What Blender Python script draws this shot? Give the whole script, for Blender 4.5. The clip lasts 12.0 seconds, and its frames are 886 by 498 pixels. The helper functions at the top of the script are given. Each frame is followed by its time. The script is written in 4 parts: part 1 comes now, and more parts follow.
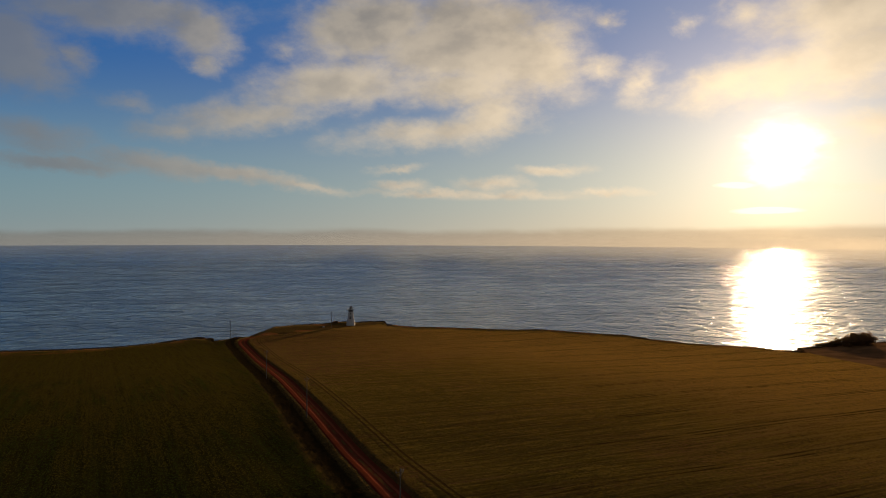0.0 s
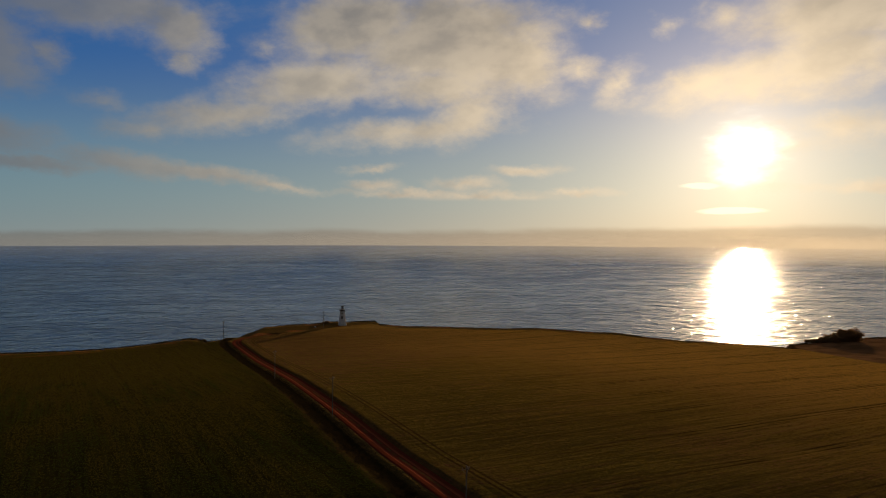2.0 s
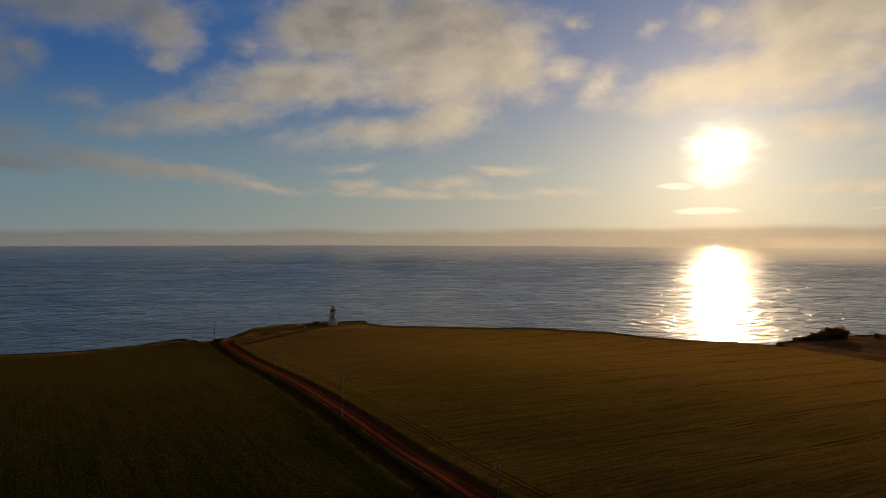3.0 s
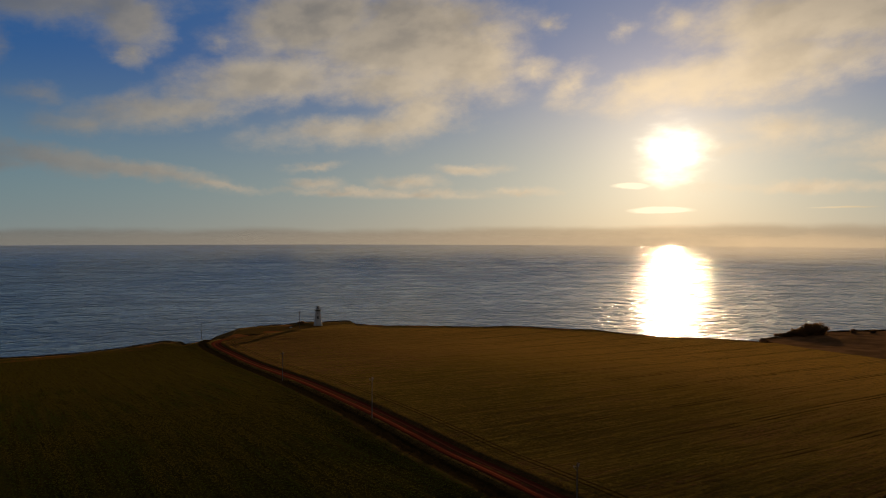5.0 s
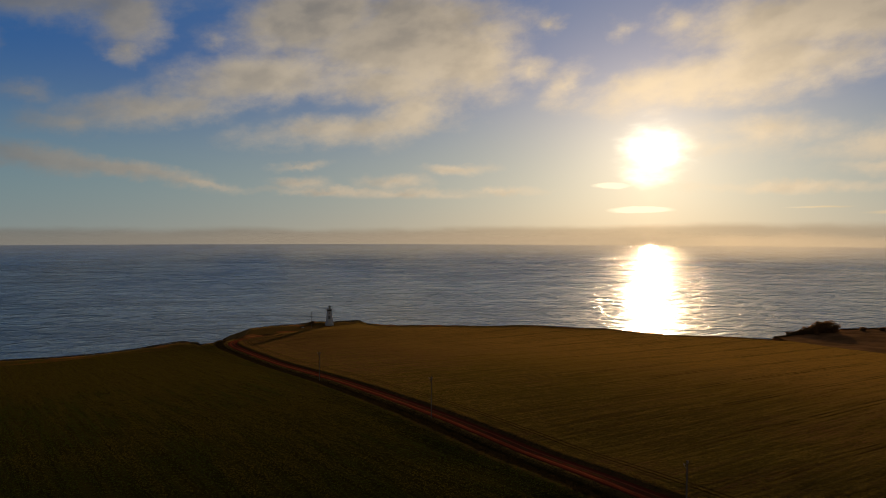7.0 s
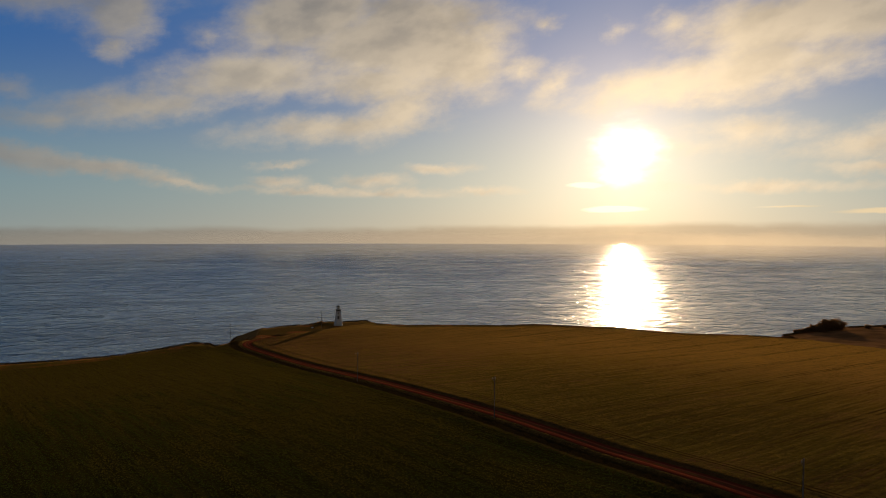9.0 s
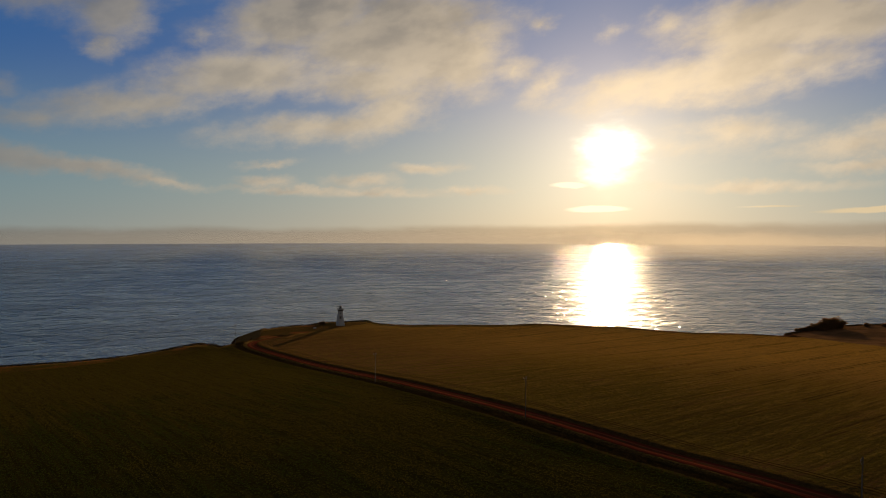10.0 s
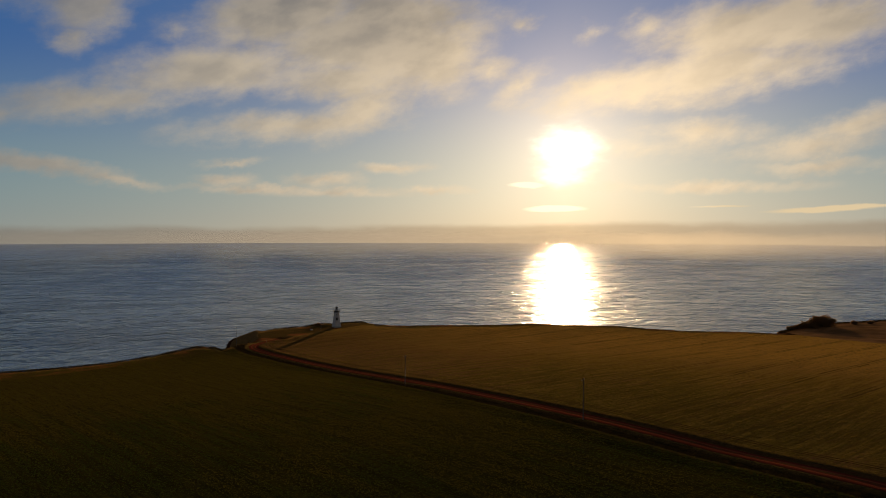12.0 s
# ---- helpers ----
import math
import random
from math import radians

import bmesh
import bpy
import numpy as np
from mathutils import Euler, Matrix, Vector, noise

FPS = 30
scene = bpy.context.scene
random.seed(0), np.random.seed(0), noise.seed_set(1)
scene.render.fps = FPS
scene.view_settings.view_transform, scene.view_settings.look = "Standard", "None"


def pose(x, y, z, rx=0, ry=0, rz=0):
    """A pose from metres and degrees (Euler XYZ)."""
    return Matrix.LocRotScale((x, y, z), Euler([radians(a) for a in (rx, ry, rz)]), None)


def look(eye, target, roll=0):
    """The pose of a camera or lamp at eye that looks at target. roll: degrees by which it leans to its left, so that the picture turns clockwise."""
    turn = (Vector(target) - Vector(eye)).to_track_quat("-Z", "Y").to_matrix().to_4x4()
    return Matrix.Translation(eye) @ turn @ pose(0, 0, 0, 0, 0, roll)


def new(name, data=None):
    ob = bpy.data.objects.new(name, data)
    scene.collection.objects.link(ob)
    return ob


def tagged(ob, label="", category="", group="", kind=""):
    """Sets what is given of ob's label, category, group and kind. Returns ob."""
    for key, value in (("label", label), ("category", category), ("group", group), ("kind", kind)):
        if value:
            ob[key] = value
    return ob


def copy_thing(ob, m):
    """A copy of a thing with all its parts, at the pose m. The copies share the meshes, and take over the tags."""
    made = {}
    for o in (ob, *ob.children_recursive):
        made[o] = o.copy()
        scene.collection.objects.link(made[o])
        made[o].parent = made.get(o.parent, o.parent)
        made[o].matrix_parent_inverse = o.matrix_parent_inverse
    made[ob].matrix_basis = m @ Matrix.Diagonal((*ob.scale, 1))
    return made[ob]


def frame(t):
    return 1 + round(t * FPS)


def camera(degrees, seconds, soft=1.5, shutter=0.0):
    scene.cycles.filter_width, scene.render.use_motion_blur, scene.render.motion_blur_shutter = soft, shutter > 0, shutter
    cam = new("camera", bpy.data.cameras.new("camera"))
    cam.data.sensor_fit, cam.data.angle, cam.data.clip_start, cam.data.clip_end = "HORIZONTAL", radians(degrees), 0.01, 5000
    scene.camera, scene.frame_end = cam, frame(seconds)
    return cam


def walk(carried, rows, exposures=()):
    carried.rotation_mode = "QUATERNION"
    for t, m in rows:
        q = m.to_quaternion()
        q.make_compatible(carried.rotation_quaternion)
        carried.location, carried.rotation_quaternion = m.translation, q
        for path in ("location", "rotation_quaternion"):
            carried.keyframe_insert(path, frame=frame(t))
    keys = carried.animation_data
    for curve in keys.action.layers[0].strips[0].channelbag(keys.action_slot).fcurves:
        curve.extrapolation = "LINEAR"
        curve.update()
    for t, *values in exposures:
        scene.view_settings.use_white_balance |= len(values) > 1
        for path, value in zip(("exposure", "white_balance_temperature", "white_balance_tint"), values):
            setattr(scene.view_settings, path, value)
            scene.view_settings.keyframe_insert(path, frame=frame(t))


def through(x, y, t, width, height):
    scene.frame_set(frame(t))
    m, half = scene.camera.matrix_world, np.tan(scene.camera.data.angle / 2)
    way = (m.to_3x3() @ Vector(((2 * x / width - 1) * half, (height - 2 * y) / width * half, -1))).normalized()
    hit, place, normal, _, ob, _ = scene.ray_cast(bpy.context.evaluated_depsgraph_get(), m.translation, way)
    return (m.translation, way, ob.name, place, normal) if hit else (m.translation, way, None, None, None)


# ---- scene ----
# z = 0 is the sea; x and y are counted from below the first eye.
SEA_EDGE = 4500.0
cam = camera(63.6, 12.0, soft=0.7)
PATH = [
    (0.0, -0.00, 0.00, 80.00, 0.000, -1.296, -0.262),
    (0.5, -3.38, 0.12, 79.83, -0.585, -1.290, -0.248),
    (1.0, -6.81, 0.27, 79.65, -1.163, -1.286, -0.229),
    (1.5, -10.33, 0.44, 79.50, -1.782, -1.277, -0.215),
    (2.0, -14.00, 0.64, 79.37, -2.403, -1.277, -0.211),
    (2.5, -17.80, 0.87, 79.26, -3.258, -1.277, -0.209),
    (3.0, -21.74, 1.14, 79.17, -4.125, -1.274, -0.196),
    (5.0, -39.31, 3.41, 79.19, -7.481, -1.351, -0.175),
    (5.5, -43.91, 4.14, 79.12, -7.913, -1.367, -0.158),
    (6.0, -48.55, 4.89, 79.06, -8.268, -1.381, -0.148),
    (6.5, -53.24, 5.67, 79.01, -8.607, -1.390, -0.153),
    (7.0, -57.97, 6.48, 79.01, -8.950, -1.385, -0.163),
    (9.0, -78.76, 10.87, 79.02, -10.933, -1.435, -0.141),
    (9.5, -84.15, 12.43, 78.97, -11.525, -1.436, -0.138),
    (10.0, -89.59, 14.07, 78.93, -12.188, -1.452, -0.133),
    (10.5, -95.13, 15.84, 78.93, -12.976, -1.479, -0.122),
    (11.0, -100.73, 17.76, 78.98, -13.889, -1.509, -0.111),
    (11.5, -106.36, 19.82, 79.11, -14.898, -1.517, -0.116),
    (12.0, -111.99, 21.97, 79.28, -15.495, -1.488, -0.127),
]
EXPOSURES = [(0.0, 0.06, 7150, 10), (0.5, -0.04, 7150, 10), (1.0, -0.14, 7150, 10), (1.5, -0.21, 7150, 10), (2.0, -0.12, 7150, 10), (2.5, -0.17, 7150, 10), (3.0, -0.31, 7150, 10), (5.0, -0.31, 7200, 10), (5.5, -0.11, 7200, 10), (6.0, -0.03, 7250, 10), (6.5, -0.1, 7250, 10), (7.0, -0.26, 7250, 10), (9.0, -0.02, 7300, 10), (9.5, 0.04, 7300, 10), (10.0, -0.18, 7300, 10), (10.5, -0.22, 7330, 10), (11.0, -0.08, 7350, 10), (11.5, -0.12, 7350, 10), (12.0, -0.14, 7350, 10)]
walk(cam, [(t, pose(x, y, z, 90 + pitch, roll, yaw)) for t, x, y, z, yaw, pitch, roll in PATH], EXPOSURES)

# ---- light: a low evening sun over the sea and its sky ----
SUN_AZ, SUN_EL = 25.3, 6.0          # degrees right of +y, degrees above level
HORIZON = math.degrees(80.0 / SEA_EDGE)
SUN_WAY = Vector((math.sin(radians(SUN_AZ)) * math.cos(radians(SUN_EL)), math.cos(radians(SUN_AZ)) * math.cos(radians(SUN_EL)), math.sin(radians(SUN_EL))))

sun_data = bpy.data.lights.new("sun", "SUN")
sun_data.energy, sun_data.angle, sun_data.color = 4.4, radians(0.6), (1.0, 0.735, 0.46)
sun = new("sun", sun_data)
sun.matrix_world = look(SUN_WAY * 100, (0, 0, 0))


class Nodes:
    """A small helper to chain shader nodes."""

    def __init__(self, tree):
        self.tree = tree
        tree.nodes.clear()

    def put(self, kind, **settings):
        n = self.tree.nodes.new(kind)
        for key, value in settings.items():
            setattr(n, key, value)
        return n

    def link(self, a, b):
        self.tree.links.new(a, b)

    def feed(self, socket, value):
        if isinstance(value, bpy.types.NodeSocket):
            self.link(value, socket)
        elif value is not None:
            socket.default_value = value

    def math(self, op, a, b=None, c=None, clamp=False):
        n = self.put("ShaderNodeMath", operation=op, use_clamp=clamp)
        for i, v in enumerate((a, b, c)):
            self.feed(n.inputs[i], v)
        return n.outputs[0]

    def vmath(self, op, a, b=None, out=0):
        n = self.put("ShaderNodeVectorMath", operation=op)
        self.feed(n.inputs[0], a)
        self.feed(n.inputs[1], b)
        return n.outputs[out]

    def scaled(self, a, s):
        n = self.put("ShaderNodeVectorMath", operation="SCALE")
        self.feed(n.inputs[0], a)
        self.feed(n.inputs["Scale"], s)
        return n.outputs[0]

    def step(self, v, lo, hi, a=0.0, b=1.0, smooth=True):
        n = self.put("ShaderNodeMapRange", interpolation_type="SMOOTHSTEP" if smooth else "LINEAR")
        for i, value in enumerate((v, lo, hi, a, b)):
            self.feed(n.inputs[i], value)
        return n.outputs[0]

    def mix(self, fac, a, b, blend="MIX"):
        n = self.put("ShaderNodeMix", data_type="RGBA", blend_type=blend)
        self.feed(n.inputs[0], fac)
        for i, v in ((6, a), (7, b)):
            self.feed(n.inputs[i], (*v, 1.0) if isinstance(v, tuple) and len(v) == 3 else v)
        return n.outputs[2]

    def noise(self, vector, scale, detail=4.0, rough=0.55, out=0):
        n = self.put("ShaderNodeTexNoise")
        self.feed(n.inputs["Vector"], vector)
        n.inputs["Scale"].default_value, n.inputs["Detail"].default_value, n.inputs["Roughness"].default_value = scale, detail, rough
        return n.outputs[out]

    def xyz(self, x, y, z):
        n = self.put("ShaderNodeCombineXYZ")
        for i, v in enumerate((x, y, z)):
            self.feed(n.inputs[i], v)
        return n.outputs[0]

    def split(self, v):
        n = self.put("ShaderNodeSeparateXYZ")
        self.feed(n.inputs[0], v)
        return n.outputs

    def mapped(self, v, loc=(0, 0, 0), turn=0.0, scale=(1, 1, 1), kind="TEXTURE"):
        n = self.put("ShaderNodeMapping", vector_type=kind)
        self.feed(n.inputs[0], v)
        n.inputs[1].default_value, n.inputs[2].default_value, n.inputs[3].default_value = loc, (0, 0, radians(turn)), scale
        return n.outputs[0]

    def bump(self, height, strength=0.5, distance=0.1, normal=None):
        n = self.put("ShaderNodeBump")
        n.inputs["Strength"].default_value, n.inputs["Distance"].default_value = strength, distance
        self.feed(n.inputs["Height"], height)
        if normal is not None:
            self.link(normal, n.inputs["Normal"])
        return n.outputs[0]

    def patches(self, q, rows):
        """The largest of several soft ellipses: rows of centre, half sizes, turn in degrees, weight."""
        best = None
        for cx, cy, rx, ry, turn, weight in rows:
            d = self.vmath("LENGTH", self.mapped(q, (cx, cy, 0), turn, (rx, ry, 1)), out=1)
            m = self.math("MULTIPLY", self.math("SUBTRACT", weight, d), min(1.2, max(0.7, (ry / 1.9) ** 0.5)))
            best = m if best is None else self.math("SMOOTH_MAX", best, m, 0.22)
        return best


world = bpy.data.worlds.new("evening_sky")
scene.world = world
world.use_nodes = True
w = Nodes(world.node_tree)
way = w.put("ShaderNodeTexCoord").outputs["Generated"]
wx, wy, wz = w.split(way)
az = w.math("MULTIPLY", w.math("ARCTAN2", wx, wy), 57.29578)
el = w.math("ADD", w.math("MULTIPLY", w.math("ARCSINE", wz), 57.29578), HORIZON)
q = w.xyz(az, el, 0.0)
sky = w.put("ShaderNodeTexSky", sky_type="NISHITA", sun_disc=False, sun_elevation=radians(SUN_EL), sun_rotation=radians(SUN_AZ), altitude=80.0, air_density=1.0, dust_density=0.6, ozone_density=4.0)
w.link(w.xyz(wx, wy, w.math("MAXIMUM", wz, 0.02)), sky.inputs[0])
air = w.mix(w.step(el, 3.0, 15.0), (0.11, 0.235, 0.315), (0.003, 0.096, 0.325))
air = w.mix(w.step(el, 22.0, 50.0), air, (0.040, 0.052, 0.075))
air = w.mix(w.step(wy, 0.15, -0.35), air, (0.105, 0.105, 0.110))
colour = w.vmath("ADD", air, w.vmath("MULTIPLY", sky.outputs[0], (0.003, 0.004, 0.005)))
# the glare round the sun behind thin cloud
ang = w.math("MULTIPLY", w.math("ARCCOSINE", w.math("MINIMUM", w.vmath("DOT_PRODUCT", way, tuple(SUN_WAY), out=1), 1.0)), 57.29578)
wide = w.math("MULTIPLY", w.math("MULTIPLY", w.math("EXPONENT", w.math("MULTIPLY", ang, -1 / 15.0)), 0.54), w.step(el, 8.0, 20.0, 1.0, 0.6))
tight = w.math("MULTIPLY", w.math("EXPONENT", w.math("MULTIPLY", ang, -1 / 4.5)), 0.55)
colour = w.vmath("ADD", colour, w.vmath("ADD", w.scaled((0.86, 0.75, 0.50), wide), w.scaled((1.0, 0.76, 0.54), tight)))
ragged = w.math("MULTIPLY", w.math("SUBTRACT", w.noise(w.mapped(q, scale=(2.4, 1.0, 1)), 0.45, 4), 0.5), 4.2)
core = w.math("POWER", w.step(w.math("ADD", ang, ragged), 3.5, 0.8), 2.2)
colour = w.vmath("ADD", colour, w.scaled((1.0, 0.92, 0.72), w.math("MULTIPLY", core, 1.5)))
# warm light in the low air all round the sun's side
low = w.math("MULTIPLY", w.math("EXPONENT", w.math("MULTIPLY", w.math("ABSOLUTE", w.math("SUBTRACT", az, 25.0)), -1 / 20.0)), w.math("EXPONENT", w.math("MULTIPLY", w.math("MAXIMUM", el, 0.0), -1 / 9.0)))
colour = w.vmath("ADD", colour, w.scaled((0.70, 0.47, 0.26), low))
# haze and the bank of sea fog on the horizon
warm = w.math("EXPONENT", w.math("MULTIPLY", w.math("ABSOLUTE", w.math("SUBTRACT", az, SUN_AZ)), -1 / 25.0))
haze_colour = w.mix(warm, (0.19, 0.245, 0.275), (1.02, 0.75, 0.43))
haze = w.math("MULTIPLY", w.math("EXPONENT", w.math("MULTIPLY", w.math("MAXIMUM", el, 0.0), -1 / 2.4)), 0.85)
colour = w.mix(haze, colour, haze_colour)
fog_top = w.math("ADD", w.step(az, -20.0, 40.0, 0.45, 1.0), w.math("MULTIPLY", w.noise(w.mapped(q, scale=(9, 3, 1)), 1.0, 4), 1.2))
fog = w.math("MULTIPLY", w.step(el, w.math("ADD", fog_top, 0.3), w.math("SUBTRACT", fog_top, 0.35)), w.step(az, -20.0, 14.0, 0.74, 0.66))
shaken = w.vmath("ADD", q, w.vmath("MULTIPLY", w.vmath("SUBTRACT", w.noise(w.mapped(q, scale=(3.0, 1.0, 1)), 0.9, 4, out=1), (0.5, 0.5, 0.5)), (1.6, 0.5, 0.0)))
streaks = w.step(w.patches(shaken, [(24.4, 2.75, 2.4, 0.30, 0, 1.0), (22.2, 4.6, 1.6, 0.30, 0, 1.0), (44.0, 2.6, 6.0, 0.30, 2, 0.8), (36.5, 2.9, 5.5, 0.28, 2, 0.4)]), -0.05, 0.25)
colour = w.mix(w.math("MULTIPLY", streaks, 0.8), colour, w.mix(w.step(ang, 4.0, 14.0), (1.6, 1.38, 1.05), (0.85, 0.68, 0.44)))
colour = w.mix(fog, colour, w.mix(warm, (0.105, 0.14, 0.165), (0.68, 0.48, 0.29)))
back = w.put("ShaderNodeBackground")
w.link(colour, back.inputs[0])
w.link(back.outputs[0], w.put("ShaderNodeOutputWorld").inputs[0])


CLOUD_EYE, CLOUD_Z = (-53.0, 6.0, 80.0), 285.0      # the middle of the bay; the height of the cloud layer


# ---- materials ----
def material(name, build):
    m = bpy.data.materials.new(name)
    m.use_nodes = True
    n = Nodes(m.node_tree)
    build(n)
    return m


def surface(n, colour, rough=0.8, normal=None, metal=0.0, spec=0.3, finish=True, **more):
    p = n.put("ShaderNodeBsdfPrincipled")
    n.feed(p.inputs["Base Color"], (*colour, 1.0) if isinstance(colour, tuple) else colour)
    n.feed(p.inputs["Roughness"], rough)
    p.inputs["Metallic"].default_value, p.inputs["Specular IOR Level"].default_value = metal, spec
    for key, value in more.items():
        n.feed(p.inputs[key.replace("_", " ")], value)
    if normal is not None:
        n.link(normal, p.inputs["Normal"])
    if finish:
        n.link(p.outputs[0], n.put("ShaderNodeOutputMaterial").inputs[0])
    return p


def place(n):
    return n.put("ShaderNodeNewGeometry").outputs["Position"]


def attribute(n, name):
    return n.put("ShaderNodeAttribute", attribute_name=name).outputs["Fac"]


def plain(name, a, b, scale=2.0, rough=0.8, bump=0.3, distance=0.05, metal=0.0, spec=0.1):
    """A surface that varies between two colours at two scales, with a fine relief."""
    def build(n):
        p = n.put("ShaderNodeTexCoord").outputs["Object"]
        fine, broad = n.noise(p, scale * 6, 5, 0.65), n.noise(p, scale, 3)
        f = n.step(n.math("ADD", n.math("MULTIPLY", fine, 0.5), n.math("MULTIPLY", broad, 0.5)), 0.35, 0.65)
        surface(n, n.mix(f, a, b), rough, n.bump(fine, bump, distance), metal, spec)
    return material(name, build)


def build_land(n):
    p = place(n)
    rd, ed = attribute(n, "road_dist"), attribute(n, "edge_dist")
    x, y, z = n.split(p)
    jitter = n.math("SUBTRACT", n.noise(p, 0.35, 4), 0.5)
    broad, mid, fine = n.noise(p, 0.012, 4), n.noise(p, 0.09, 4), n.noise(p, 1.3, 5, 0.7)
    # drill rows: the east field runs across the slope, the west field along the road
    rows_e = n.noise(n.mapped(p, turn=24.5, scale=(18.0, 1.3, 4.0)), 1.0, 3, 0.6)
    rows_w = n.noise(n.mapped(p, turn=116.0, scale=(18.0, 1.1, 4.0)), 1.0, 3, 0.6)
    west = n.step(rd, -8.0, -7.0, 1.0, 0.0)
    rows = n.math("ADD", n.math("MULTIPLY", rows_w, west), n.math("MULTIPLY", rows_e, n.math("SUBTRACT", 1.0, west)))
    east_c = n.mix(n.step(n.math("ADD", broad, n.math("MULTIPLY", mid, 0.4)), 0.5, 0.9), (0.038, 0.025, 0.005), (0.032, 0.029, 0.004))
    # sun glare on the far eastern part, painted into the ground's colour
    east_c = n.mix(n.step(n.math("ADD", n.math("ADD", x, n.math("MULTIPLY", n.math("SUBTRACT", y, 200.0), 0.5)), n.math("MULTIPLY", broad, 60.0)), 15.0, 190.0, 0.0, 0.95), east_c, (0.165, 0.090, 0.019))
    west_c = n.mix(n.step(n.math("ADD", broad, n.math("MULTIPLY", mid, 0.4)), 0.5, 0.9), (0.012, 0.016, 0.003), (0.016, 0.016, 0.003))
    # lighter seaward: low grazing sun painted into the west field's colour
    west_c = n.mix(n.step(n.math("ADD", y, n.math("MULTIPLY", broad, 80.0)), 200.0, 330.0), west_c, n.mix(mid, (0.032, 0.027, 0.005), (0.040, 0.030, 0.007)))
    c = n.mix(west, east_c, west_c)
    furrow = n.step(n.math("ADD", n.math("MULTIPLY", fine, 0.6), n.math("MULTIPLY", rows, 0.6)), 0.5, 0.72)
    c = n.mix(n.math("MULTIPLY", furrow, 0.5), c, (0.008, 0.006, 0.002))
    # tramlines of the sprayer, pairs of ruts at an even spacing
    v = n.math("ADD", n.math("MULTIPLY", x, -math.sin(radians(24.5))), n.math("MULTIPLY", y, math.cos(radians(24.5))))
    lane = n.math("ABSOLUTE", n.math("SUBTRACT", n.math("ABSOLUTE", n.math("SUBTRACT", n.math("MODULO", n.math("ADD", v, 17.25), 21.5), 10.75)), 0.95))
    rut = n.math("MULTIPLY", n.math("MULTIPLY", n.step(lane, 0.55, 0.2), n.step(mid, 0.38, 0.6, 0.25, 0.8)), n.math("MULTIPLY", n.step(x, -30.0, 40.0), n.math("SUBTRACT", 1.0, west)))
    c = n.mix(rut, c, (0.006, 0.004, 0.001))
    # wheel tracks that follow the road
    for at in (7.7, 9.1):
        track = n.step(n.math("ABSOLUTE", n.math("SUBTRACT", n.math("ADD", rd, n.math("MULTIPLY", jitter, 0.5)), at)), 0.5, 0.2)
        c = n.mix(n.math("MULTIPLY", track, 0.85), c, (0.007, 0.005, 0.002))
        rut = n.math("MAXIMUM", rut, n.math("MULTIPLY", track, 0.8))
    # rough grass of the verges, the headland strip and the cape
    verge = n.step(n.math("ADD", n.math("ABSOLUTE", n.math("ADD", rd, 3.2)), n.math("MULTIPLY", jitter, 2.0)), 7.2, 6.2)
    rough_grass = n.mix(n.step(mid, 0.35, 0.65), (0.052, 0.034, 0.009), (0.062, 0.033, 0.010))
    wild = n.math("MAXIMUM", verge, n.step(n.math("ADD", ed, n.math("MULTIPLY", jitter, 7.0)), 9.0, 7.0))
    heath = n.math("MULTIPLY", n.step(n.math("ADD", y, n.math("MULTIPLY", jitter, 6.0)), n.math("ADD", 402.0, n.math("MULTIPLY", n.math("ADD", x, 100.0), 0.93)), n.math("ADD", 406.0, n.math("MULTIPLY", n.math("ADD", x, 100.0), 0.93))), n.step(x, -28.0, -34.0))
    head = n.math("MULTIPLY", n.step(n.math("ADD", x, n.math("MULTIPLY", jitter, 4.0)), 174.0, 177.5), n.step(y, 190.0, 230.0))
    wild = n.math("MAXIMUM", n.math("MAXIMUM", wild, heath), head)
    c = n.mix(wild, c, n.mix(n.step(fine, 0.4, 0.7), rough_grass, (0.030, 0.022, 0.008)))
    # black shade west of the road, painted into the ditch's ground colour
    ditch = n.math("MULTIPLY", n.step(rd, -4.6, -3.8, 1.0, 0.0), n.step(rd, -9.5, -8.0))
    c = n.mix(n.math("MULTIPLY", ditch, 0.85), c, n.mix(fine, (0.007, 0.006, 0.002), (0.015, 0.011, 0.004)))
    c = n.mix(n.math("MULTIPLY", head, 0.8), c, n.mix(n.step(mid, 0.35, 0.65), n.mix(fine, (0.068, 0.036, 0.019), (0.112, 0.055, 0.028)), (0.16, 0.078, 0.038)))
    brink = n.math("MULTIPLY", n.step(n.math("ADD", ed, n.math("MULTIPLY", jitter, 2.0)), 6.0, 4.0), n.step(x, -30.0, -12.0))
    c = n.mix(n.math("MULTIPLY", brink, 0.75), c, n.mix(fine, (0.012, 0.008, 0.004), (0.026, 0.015, 0.007)))
    edge = n.step(n.math("ADD", ed, n.math("MULTIPLY", jitter, 7.0)), 11.0, 8.0)
    # bare red soil: worn ground near the edge and the sandstone of the cliff
    soil = n.mix(fine, (0.14, 0.040, 0.014), (0.20, 0.064, 0.024))
    bare = n.math("MULTIPLY", n.step(n.noise(p, 0.06, 4), 0.47, 0.58), n.math("MAXIMUM", heath, n.step(ed, 10.0, 4.0)))
    c = n.mix(n.math("MULTIPLY", bare, 0.75), c, soil)
    nx, ny, nz = n.split(n.put("ShaderNodeNewGeometry").outputs["True Normal"])
    steep = n.step(nz, 0.75, 0.55)
    layers = n.noise(n.mapped(p, scale=(9.0, 9.0, 0.8)), 1.0, 4)
    rock = n.mix(n.step(layers, 0.4, 0.6), (0.070, 0.022, 0.010), (0.12, 0.042, 0.018))
